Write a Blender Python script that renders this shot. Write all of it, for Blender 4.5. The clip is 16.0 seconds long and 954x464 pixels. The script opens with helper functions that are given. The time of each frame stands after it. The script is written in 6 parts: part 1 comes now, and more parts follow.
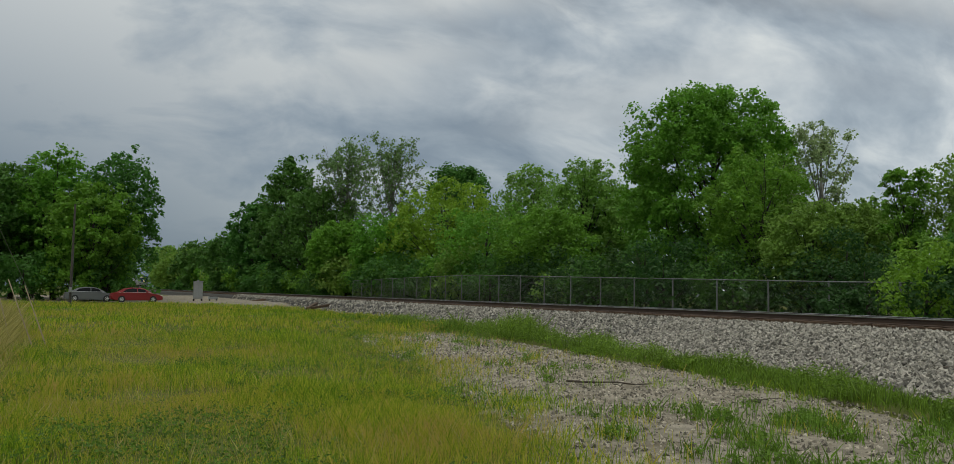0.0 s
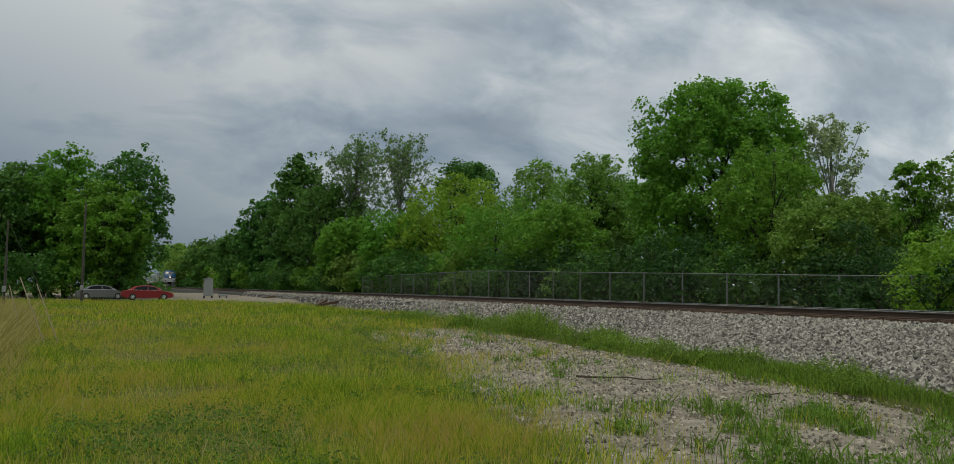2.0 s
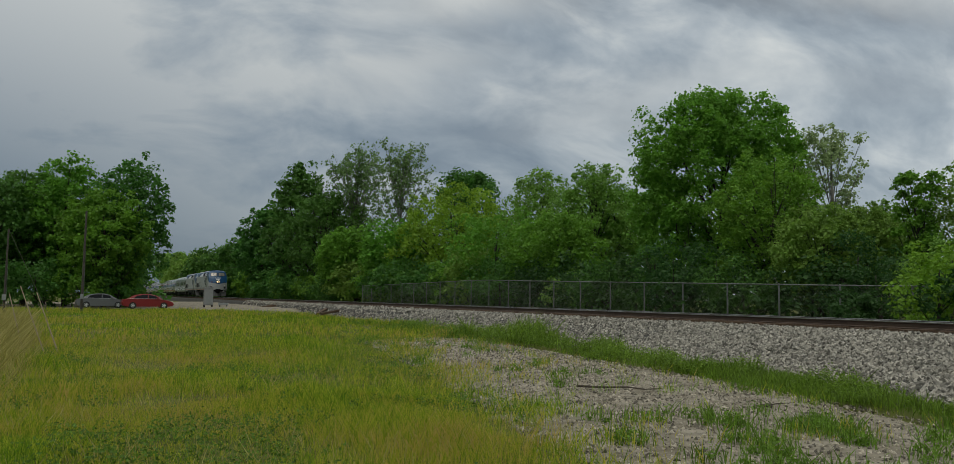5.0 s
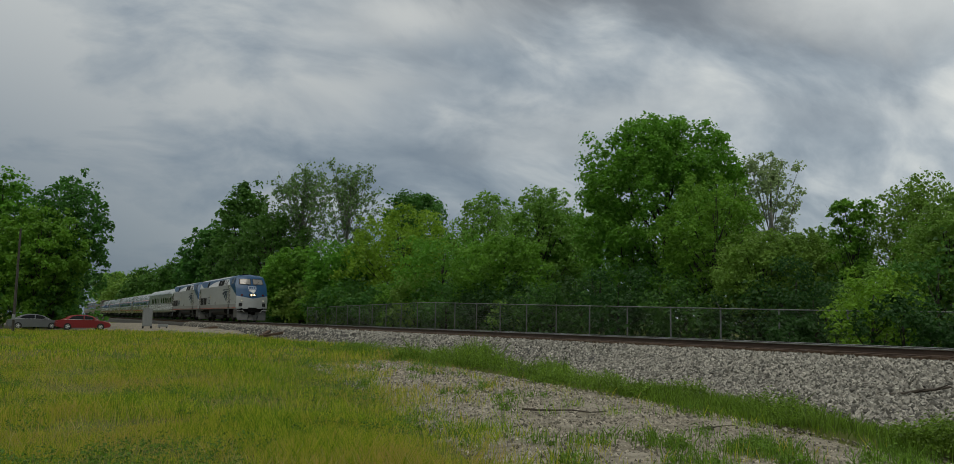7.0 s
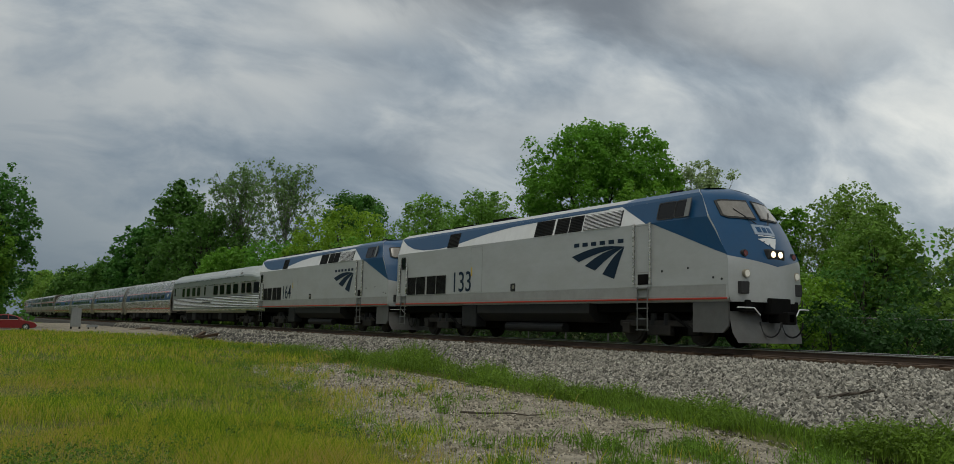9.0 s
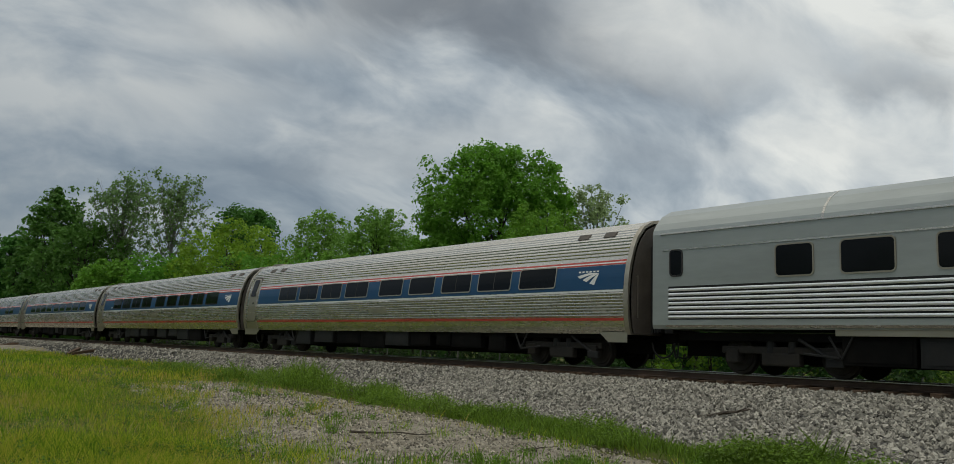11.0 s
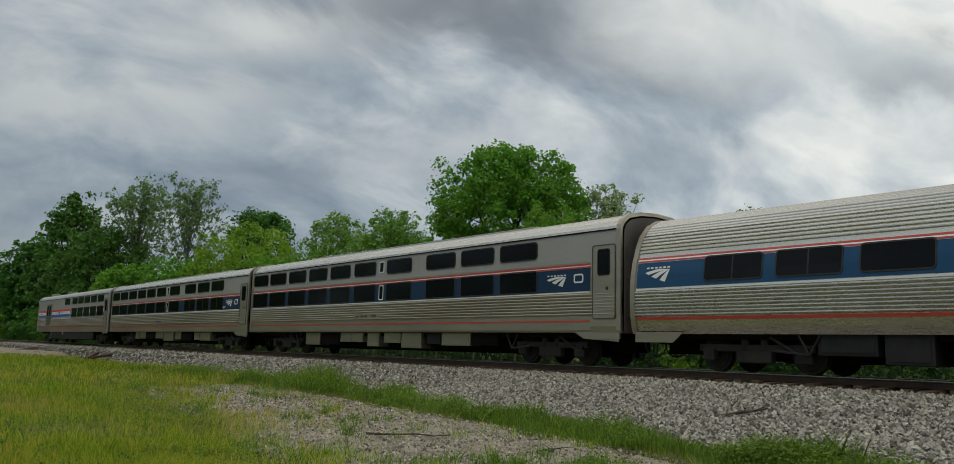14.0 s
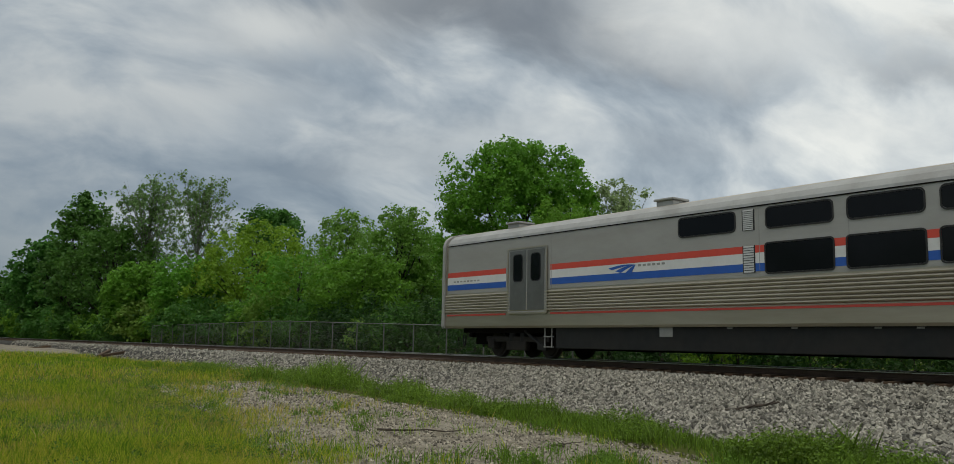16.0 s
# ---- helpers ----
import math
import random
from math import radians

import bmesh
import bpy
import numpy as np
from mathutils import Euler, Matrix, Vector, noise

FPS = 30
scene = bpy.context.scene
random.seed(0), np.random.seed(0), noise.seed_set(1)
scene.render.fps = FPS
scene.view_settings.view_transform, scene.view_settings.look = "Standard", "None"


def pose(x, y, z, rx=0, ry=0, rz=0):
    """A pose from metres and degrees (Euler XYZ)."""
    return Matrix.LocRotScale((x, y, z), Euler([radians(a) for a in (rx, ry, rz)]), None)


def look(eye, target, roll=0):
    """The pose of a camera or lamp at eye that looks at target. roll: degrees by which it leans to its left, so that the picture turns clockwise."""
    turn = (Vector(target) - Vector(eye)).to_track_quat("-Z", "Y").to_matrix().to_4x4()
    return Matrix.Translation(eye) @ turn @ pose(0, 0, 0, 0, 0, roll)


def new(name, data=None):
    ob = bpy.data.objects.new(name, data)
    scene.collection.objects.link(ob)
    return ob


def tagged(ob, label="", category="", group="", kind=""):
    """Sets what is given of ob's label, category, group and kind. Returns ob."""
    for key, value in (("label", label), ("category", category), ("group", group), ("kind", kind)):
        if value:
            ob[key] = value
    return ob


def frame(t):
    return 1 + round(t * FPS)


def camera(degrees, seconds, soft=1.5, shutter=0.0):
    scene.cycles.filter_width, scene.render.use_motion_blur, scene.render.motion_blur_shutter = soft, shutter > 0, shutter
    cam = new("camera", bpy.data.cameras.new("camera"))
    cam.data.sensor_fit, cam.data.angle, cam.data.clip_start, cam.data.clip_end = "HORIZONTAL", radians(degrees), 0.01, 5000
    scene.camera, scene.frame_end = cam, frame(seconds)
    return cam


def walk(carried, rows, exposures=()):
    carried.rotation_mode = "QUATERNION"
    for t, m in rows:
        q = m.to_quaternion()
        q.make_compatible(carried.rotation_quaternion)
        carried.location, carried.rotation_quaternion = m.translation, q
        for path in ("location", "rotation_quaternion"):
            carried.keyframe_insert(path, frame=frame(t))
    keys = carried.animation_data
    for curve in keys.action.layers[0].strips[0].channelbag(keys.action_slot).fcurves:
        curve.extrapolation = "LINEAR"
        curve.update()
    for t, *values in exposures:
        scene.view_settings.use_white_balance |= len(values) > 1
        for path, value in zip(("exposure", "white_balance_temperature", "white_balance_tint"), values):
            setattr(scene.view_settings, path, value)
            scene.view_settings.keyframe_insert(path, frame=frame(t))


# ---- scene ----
# camera: handheld on one spot, eye 1.6 m above the field; the track runs along y at x = TRACK
cam = camera(59.0, 16.0, soft=0.55)
EYE = (0.0, 0.0, 1.6)
PATH = [
    (0.0, -25.01, 4.12, -0.93), (0.5, -24.79, 4.29, -0.63), (1.0, -24.61, 4.23, -0.55), (1.5, -24.37, 3.98, -0.61),
    (2.0, -24.38, 3.83, -0.62), (2.5, -24.29, 3.68, -0.61), (3.0, -24.31, 3.74, -0.60), (3.5, -24.31, 4.73, -0.59),
    (6.0, -24.49, 4.09, -0.84), (6.5, -25.53, 3.99, -1.05), (7.0, -27.99, 6.03, -0.98), (7.5, -28.23, 6.64, -1.08),
    (8.0, -28.36, 6.48, -1.20), (8.5, -29.74, 6.35, -1.37), (9.0, -32.07, 6.31, -1.39), (9.5, -34.56, 6.45, -1.65),
    (10.0, -38.35, 7.33, -1.70), (10.2, -39.30, 7.58, -1.80)]
PATH += [
    (12.5, -39.10, 8.02, -2.06), (13.0, -38.83, 7.93, -1.91), (13.5, -38.55, 7.86, -1.61), (14.0, -38.28, 7.80, -1.39),
    (14.5, -38.13, 7.74, -1.35), (15.0, -37.96, 7.71, -1.27), (15.5, -37.83, 7.64, -1.24), (16.0, -37.61, 7.49, -1.05)]
walk(cam, [(t, pose(*EYE, 90 + pitch, roll, yaw)) for t, yaw, pitch, roll in PATH], [(0.0, 0.0, 6850, 6), (3.5, 0.0, 6850, 6), (6.0, -0.2, 6850, 6), (6.5, -0.2, 6850, 6), (8.0, -0.18, 6850, 6), (9.0, -0.18, 6850, 6), (9.5, -0.27, 6850, 6), (10.2, -0.18, 6850, 6), (13.0, -0.12, 6850, 6), (14.5, -0.04, 6850, 6), (16.0, -0.04, 6850, 6)])

TRACK = 19.52          # x of the track's centre line
RAIL = 1.135           # height of the rail tops
SPEED = 34.15          # the train's speed, metres a second, towards -y
NOSE = 15.0            # y of the leading coupler at 9 s


# ---- world and light ----
def link(nt, a, b):
    nt.links.new(a, b)


def node(nt, kind, **inputs):
    n = nt.nodes.new(kind)
    for key, value in inputs.items():
        n.inputs[key].default_value = value
    return n


def ramp(nt, fac, stops):
    n = nt.nodes.new("ShaderNodeValToRGB")
    while len(n.color_ramp.elements) < len(stops):
        n.color_ramp.elements.new(0.5)
    for e, (at, c) in zip(n.color_ramp.elements, stops):
        e.position, e.color = at, (*c, 1) if len(c) == 3 else c
    link(nt, fac, n.inputs["Fac"])
    return n.outputs["Color"]


def mathn(nt, op, a, b=None, clamp=False):
    n = nt.nodes.new("ShaderNodeMath")
    n.operation, n.use_clamp = op, clamp
    for i, v in enumerate((a, b)):
        if v is None:
            continue
        if isinstance(v, (int, float)):
            n.inputs[i].default_value = v
        else:
            link(nt, v, n.inputs[i])
    return n.outputs[0]


def mixc(nt, fac, a, b, blend="MIX"):
    n = nt.nodes.new("ShaderNodeMix")
    n.data_type, n.blend_type = "RGBA", blend
    for sock, v in ((n.inputs[0], fac), (n.inputs[6], a), (n.inputs[7], b)):
        if isinstance(v, (int, float)):
            sock.default_value = v
        elif isinstance(v, tuple):
            sock.default_value = (*v, 1) if len(v) == 3 else v
        else:
            link(nt, v, sock)
    return n.outputs[2]


CLOUD_AT = (7.3, -4.2, 1.1)
# cloud masses on the sky plane: centre, long axis in degrees, half length, half width, strength (dark below zero)
MASSES = [((0.615, 0.83), -32, 0.25, 0.08, -0.9), ((0.83, 0.76), -30, 0.13, 0.045, -0.45), ((1.13, 0.49), -30, 0.10, 0.035, -0.45),
          ((0.42, 1.04), -50, 0.14, 0.065, 0.85), ((0.44, 1.21), -35, 0.12, 0.045, 0.65), ((0.92, 0.62), -40, 0.18, 0.09, 0.6),
          ((0.78, 1.08), -42, 0.26, 0.06, 0.4), ((1.2, 0.62), -50, 0.2, 0.06, 0.45)]


def make_world():
    w = bpy.data.worlds.new("overcast_sky")
    scene.world = w
    w.use_nodes = True
    nt = w.node_tree
    nt.nodes.clear()
    out = nt.nodes.new("ShaderNodeOutputWorld")
    sky = nt.nodes.new("ShaderNodeTexSky")
    sky.sky_type, sky.sun_disc = "NISHITA", False
    sky.sun_elevation, sky.sun_rotation = radians(48), radians(150)
    tc = nt.nodes.new("ShaderNodeTexCoord")
    sep = nt.nodes.new("ShaderNodeSeparateXYZ")
    link(nt, tc.outputs["Generated"], sep.inputs[0])
    up = mathn(nt, "MAXIMUM", sep.outputs["Z"], 0.0)
    den = mathn(nt, "ADD", up, 0.5)
    com = nt.nodes.new("ShaderNodeCombineXYZ")
    link(nt, mathn(nt, "DIVIDE", sep.outputs["X"], den), com.inputs[0])
    link(nt, mathn(nt, "DIVIDE", sep.outputs["Y"], den), com.inputs[1])
    mp = nt.nodes.new("ShaderNodeMapping")
    mp.inputs["Location"].default_value = CLOUD_AT
    mp.inputs["Rotation"].default_value = (0, 0, radians(32))
    mp.inputs["Scale"].default_value = (0.85, 1.25, 1.0)
    link(nt, com.outputs[0], mp.inputs["Vector"])
    # a slow warp, then cloud banks and their ragged edges
    warp = node(nt, "ShaderNodeTexNoise", Scale=1.6, Detail=4.0, Roughness=0.55)
    link(nt, mp.outputs[0], warp.inputs["Vector"])
    add = nt.nodes.new("ShaderNodeVectorMath")
    add.operation = "MULTIPLY_ADD"
    link(nt, warp.outputs["Color"], add.inputs[0])
    add.inputs[1].default_value = (0.2, 0.2, 0.0)
    link(nt, mp.outputs[0], add.inputs[2])
    big = node(nt, "ShaderNodeTexNoise", Scale=1.25, Detail=8.0, Roughness=0.5, Distortion=0.0)
    link(nt, add.outputs[0], big.inputs["Vector"])
    fine = node(nt, "ShaderNodeTexNoise", Scale=4.2, Detail=8.0, Roughness=0.55, Distortion=0.3)
    link(nt, add.outputs[0], fine.inputs["Vector"])
    f = mathn(nt, "ADD", mathn(nt, "MULTIPLY", big.outputs["Fac"], 0.52), mathn(nt, "MULTIPLY", fine.outputs["Fac"], 0.48))
    cloud = ramp(nt, f, [(0.39, (0.195, 0.245, 0.318)), (0.45, (0.315, 0.37, 0.442)), (0.49, (0.43, 0.48, 0.545)), (0.525, (0.56, 0.60, 0.645)), (0.575, (0.75, 0.77, 0.785))])
    # heavy banks and thin bright gaps, their edges torn by the fine noise
    drift = nt.nodes.new("ShaderNodeVectorMath")
    drift.operation = "MULTIPLY_ADD"
    link(nt, fine.outputs["Color"], drift.inputs[0])
    drift.inputs[1].default_value = (0.30, 0.30, 0.0)
    link(nt, com.outputs[0], drift.inputs[2])
    for (cx, cy), turn, long, wide, strength in MASSES:
        c, q = math.cos(radians(turn)), math.sin(radians(turn))
        spread = []
        for axis, half in (((c, q, 0), long), ((-q, c, 0), wide)):
            dot = nt.nodes.new("ShaderNodeVectorMath")
            dot.operation = "DOT_PRODUCT"
            link(nt, drift.outputs[0], dot.inputs[0])
            dot.inputs[1].default_value = axis
            mid = (cx + 0.15) * axis[0] + (cy + 0.15) * axis[1]
            k = mathn(nt, "DIVIDE", mathn(nt, "SUBTRACT", dot.outputs["Value"], mid), half)
            spread.append(mathn(nt, "MULTIPLY", k, k))
        mass = mathn(nt, "POWER", 2.718, mathn(nt, "MULTIPLY", mathn(nt, "ADD", *spread), -1.0))
        cloud = mixc(nt, mathn(nt, "MULTIPLY", mass, abs(strength)), cloud, (0.145, 0.163, 0.196) if strength < 0 else (0.70, 0.715, 0.73))
    # thinner, brighter cloud away from the storm side
    glow = mathn(nt, "ADD", 1.06, mathn(nt, "MULTIPLY", mathn(nt, "SUBTRACT", sep.outputs["X"], 0.2, clamp=True), 0.08))
    gl = nt.nodes.new("ShaderNodeVectorMath")
    gl.operation = "SCALE"
    link(nt, cloud, gl.inputs[0])
    link(nt, glow, gl.inputs["Scale"])
    cloud = gl.outputs[0]
    # the storm side, low over the far end of the track, is bluer and darker
    side = mathn(nt, "ADD", mathn(nt, "MULTIPLY", sep.outputs["Y"], 0.75), mathn(nt, "MULTIPLY", sep.outputs["X"], -0.35), clamp=True)
    low = mathn(nt, "SUBTRACT", 1.0, mathn(nt, "MULTIPLY", up, 1.9), clamp=True)
    veil = mathn(nt, "MULTIPLY", low, mathn(nt, "ADD", mathn(nt, "MULTIPLY", mathn(nt, "MULTIPLY", side, side), 2.0), 0.05), clamp=True)
    hazy = mixc(nt, mathn(nt, "MULTIPLY", veil, 0.95), cloud, (0.12, 0.168, 0.238))
    both = mixc(nt, 1.0, hazy, mixc(nt, 0.008, (0, 0, 0), sky.outputs[0]), "ADD")
    bg = node(nt, "ShaderNodeBackground", Strength=1.0)
    link(nt, both, bg.inputs["Color"])
    link(nt, bg.outputs[0], out.inputs["Surface"])


make_world()
sun = new("sun", bpy.data.lights.new("sun", "SUN"))
sun.data.energy, sun.data.angle, sun.data.color = 1.15, radians(30), (1.0, 0.96, 0.9)
sun.matrix_basis = look((0, 0, 40), (12, 9, 0))


# ---- materials ----
MATS = {}


def material(name, color, rough=0.6, metal=0.0, spec=0.5, var=0.12, scale=4.0, bump=0.0, bump_scale=30.0, island=0.0, dirt=None, dirt_amount=0.0, dirt_scale=1.2, translucent=0.0, emit=0.0, stretch=None):
    """A surface with fine grain, slow stains and, where asked, a shade of its own for each piece."""
    if name in MATS:
        return MATS[name]
    m = bpy.data.materials.new(name)
    m.use_nodes = True
    nt = m.node_tree
    b = nt.nodes["Principled BSDF"]
    b.inputs["Roughness"].default_value, b.inputs["Metallic"].default_value = rough, metal
    b.inputs["Specular IOR Level"].default_value = spec
    tc = nt.nodes.new("ShaderNodeTexCoord")
    mp = nt.nodes.new("ShaderNodeMapping")
    link(nt, tc.outputs["Object"], mp.inputs["Vector"])
    if stretch:
        mp.inputs["Scale"].default_value = stretch
    n1 = node(nt, "ShaderNodeTexNoise", Scale=scale, Detail=5.0, Roughness=0.6)
    n2 = node(nt, "ShaderNodeTexNoise", Scale=scale * 9, Detail=4.0, Roughness=0.7)
    for n in (n1, n2):
        link(nt, mp.outputs[0], n.inputs["Vector"])
    f = mathn(nt, "ADD", mathn(nt, "MULTIPLY", n1.outputs["Fac"], 0.6), mathn(nt, "MULTIPLY", n2.outputs["Fac"], 0.4))
    c = ramp(nt, f, [(0.3, tuple(v * (1 - var) for v in color)), (0.7, tuple(min(1, v * (1 + var)) for v in color))])
    if island:
        g = nt.nodes.new("ShaderNodeNewGeometry")
        hs = node(nt, "ShaderNodeHueSaturation")
        link(nt, c, hs.inputs["Color"])
        r = g.outputs["Random Per Island"]
        link(nt, mathn(nt, "ADD", mathn(nt, "MULTIPLY", r, 2 * island), 1 - island), hs.inputs["Value"])
        oi = nt.nodes.new("ShaderNodeObjectInfo")
        link(nt, mathn(nt, "ADD", mathn(nt, "MULTIPLY", oi.outputs["Random"], 0.02 * (translucent > 0)), 0.5 - 0.006 * (translucent > 0)), hs.inputs["Hue"])
        c = hs.outputs["Color"]
    if dirt:
        n3 = node(nt, "ShaderNodeTexNoise", Scale=dirt_scale, Detail=6.0, Roughness=0.65)
        link(nt, mp.outputs[0], n3.inputs["Vector"])
        mask = mathn(nt, "MULTIPLY", mathn(nt, "SUBTRACT", n3.outputs["Fac"], 0.42), 4.0, clamp=True)
        c = mixc(nt, mathn(nt, "MULTIPLY", mask, dirt_amount), c, dirt)
    link(nt, c, b.inputs["Base Color"])
    link(nt, mathn(nt, "ADD", mathn(nt, "MULTIPLY", n2.outputs["Fac"], 0.16), rough - 0.08, clamp=True), b.inputs["Roughness"])
    if bump:
        bp = node(nt, "ShaderNodeBump", Strength=bump, Distance=0.02)
        nb = node(nt, "ShaderNodeTexNoise", Scale=bump_scale, Detail=5.0, Roughness=0.65)
        link(nt, mp.outputs[0], nb.inputs["Vector"])
        link(nt, nb.outputs["Fac"], bp.inputs["Height"])
        link(nt, bp.outputs[0], b.inputs["Normal"])
    if translucent:
        tr = nt.nodes.new("ShaderNodeBsdfTranslucent")
        link(nt, c, tr.inputs["Color"])
        mx = node(nt, "ShaderNodeMixShader", Fac=translucent)
        link(nt, b.outputs[0], mx.inputs[1])
        link(nt, tr.outputs[0], mx.inputs[2])
        link(nt, mx.outputs[0], nt.nodes["Material Output"].inputs["Surface"])
    if emit:
        b.inputs["Emission Color"].default_value, b.inputs["Emission Strength"].default_value = (*color, 1), emit
    MATS[name] = m
    return m


def leaf_mat(name, color, island=0.15):
    return material(name, color, rough=0.55, spec=0.3, var=0.3, scale=0.25, island=island, translucent=0.5)


SOIL = material("field_soil", (0.12, 0.125, 0.035), 0.95, spec=0.1, var=0.5, scale=0.5, bump=0.6, bump_scale=8, dirt=(0.07, 0.10, 0.018), dirt_amount=0.8, dirt_scale=0.15)
GRAVEL = material("gravel", (0.29, 0.258, 0.20), 0.95, spec=0.2, var=0.45, scale=3.0, bump=1.0, bump_scale=24, dirt=(0.12, 0.10, 0.06), dirt_amount=0.75, dirt_scale=1.3)
# bed far darker than its stones: shade of the gaps put into the colour
BALLAST = material("ballast_bed_shaded", (0.065, 0.062, 0.056), 0.95, spec=0.2, var=0.4, scale=4.0, bump=1.0, bump_scale=14)
STONE = material("ballast_stone", (0.275, 0.258, 0.216), 0.88, spec=0.22, var=0.35, scale=7.0, island=0.68)
PEBBLE = material("gravel_stone", (0.30, 0.268, 0.21), 0.9, spec=0.25, var=0.3, scale=6.0, island=0.72)
RUST = material("rusted_rail_steel", (0.072, 0.046, 0.03), 0.8, metal=0.0, var=0.35, scale=3.0, dirt=(0.05, 0.03, 0.022), dirt_amount=0.6)
POLISH = material("polished_rail_head", (0.42, 0.42, 0.42), 0.28, metal=1.0, var=0.1)
TIE = material("weathered_tie", (0.10, 0.062, 0.036), 0.9, var=0.45, scale=5.0, bump=0.6, bump_scale=18, stretch=(1, 6, 6))
BARK = material("bark", (0.042, 0.035, 0.026), 0.9, var=0.4, scale=6.0, bump=0.8, bump_scale=10)
PALEBARK = material("pale_bark", (0.17, 0.165, 0.14), 0.85, var=0.35, scale=6.0, bump=0.4)
GALV = material("galvanised_steel", (0.19, 0.195, 0.185), 0.55, metal=0.5, var=0.15, scale=6.0)
STEEL = material("stainless_steel", (0.61, 0.585, 0.53), 0.27, metal=0.95, var=0.07, scale=0.8, dirt=(0.36, 0.30, 0.22), dirt_amount=0.35, dirt_scale=0.7, stretch=(1, 0.12, 1))
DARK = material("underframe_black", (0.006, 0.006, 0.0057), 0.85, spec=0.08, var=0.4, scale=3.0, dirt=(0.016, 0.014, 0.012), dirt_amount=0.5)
GLASS = material("tinted_window", (0.006, 0.007, 0.008), 0.1, spec=0.16, var=0.2)
BLUE = material("blue_paint", (0.007, 0.062, 0.15), 0.36, spec=0.35, var=0.12, scale=1.2, dirt=(0.02, 0.05, 0.09), dirt_amount=0.3)
SILVER = material("silver_grey_paint", (0.44, 0.45, 0.44), 0.42, metal=0.1, var=0.08, scale=0.8, dirt=(0.33, 0.32, 0.29), dirt_amount=0.35, stretch=(1, 0.4, 1))
PANEL = material("weathered_panel_paint", (0.365, 0.36, 0.34), 0.45, metal=0.15, var=0.08, scale=0.8, dirt=(0.27, 0.255, 0.22), dirt_amount=0.4, stretch=(1, 0.3, 1))
WHITE = material("white_paint", (0.70, 0.70, 0.69), 0.4, var=0.06, dirt=(0.5, 0.49, 0.46), dirt_amount=0.3)
RED = material("red_stripe", (0.48, 0.06, 0.045), 0.4, var=0.1)
NAVY = material("navy_mark", (0.006, 0.02, 0.04), 0.5, spec=0.2, var=0.1)


def grass_mat(name, stops, island=0.3, hue_scale=0.16):
    """Blades whose colour drifts over the field in broad and fine patches."""
    m = bpy.data.materials.new(name)
    m.use_nodes = True
    nt = m.node_tree
    b = nt.nodes["Principled BSDF"]
    b.inputs["Roughness"].default_value, b.inputs["Specular IOR Level"].default_value = 0.7, 0.12
    tc = nt.nodes.new("ShaderNodeTexCoord")
    n1 = node(nt, "ShaderNodeTexNoise", Scale=hue_scale, Detail=4.0, Roughness=0.6)
    n2 = node(nt, "ShaderNodeTexNoise", Scale=hue_scale * 7, Detail=3.0, Roughness=0.6)
    for n in (n1, n2):
        link(nt, tc.outputs["Object"], n.inputs["Vector"])
    g = nt.nodes.new("ShaderNodeNewGeometry")
    r = g.outputs["Random Per Island"]
    f = mathn(nt, "ADD", mathn(nt, "MULTIPLY", n1.outputs["Fac"], 0.55), mathn(nt, "MULTIPLY", n2.outputs["Fac"], 0.25))
    f = mathn(nt, "ADD", f, mathn(nt, "MULTIPLY", r, 0.2))
    c = ramp(nt, f, stops)
    hs = node(nt, "ShaderNodeHueSaturation")
    link(nt, c, hs.inputs["Color"])
    link(nt, mathn(nt, "ADD", mathn(nt, "MULTIPLY", r, 2 * island), 1 - island), hs.inputs["Value"])
    link(nt, hs.outputs[0], b.inputs["Base Color"])
    tr = nt.nodes.new("ShaderNodeBsdfTranslucent")
    link(nt, hs.outputs[0], tr.inputs["Color"])
    mx = node(nt, "ShaderNodeMixShader", Fac=0.42)
    link(nt, b.outputs[0], mx.inputs[1])
    link(nt, tr.outputs[0], mx.inputs[2])
    link(nt, mx.outputs[0], nt.nodes["Material Output"].inputs["Surface"])
    MATS[name] = m
    return m


GRASSM = grass_mat("field_grass", [(0.39, (0.14, 0.285, 0.022)), (0.455, (0.25, 0.385, 0.028)), (0.515, (0.385, 0.455, 0.037)), (0.57, (0.49, 0.43, 0.065)), (0.63, (0.44, 0.32, 0.10))], hue_scale=0.13)
STRAW = grass_mat("dry_stalks", [(0.35, (0.37, 0.345, 0.08)), (0.65, (0.48, 0.41, 0.17))])
CLOVER = leaf_mat("clover_leaves", (0.13, 0.225, 0.028), 0.45)
WEEDM = leaf_mat("weed_leaves", (0.155, 0.26, 0.03), 0.45)


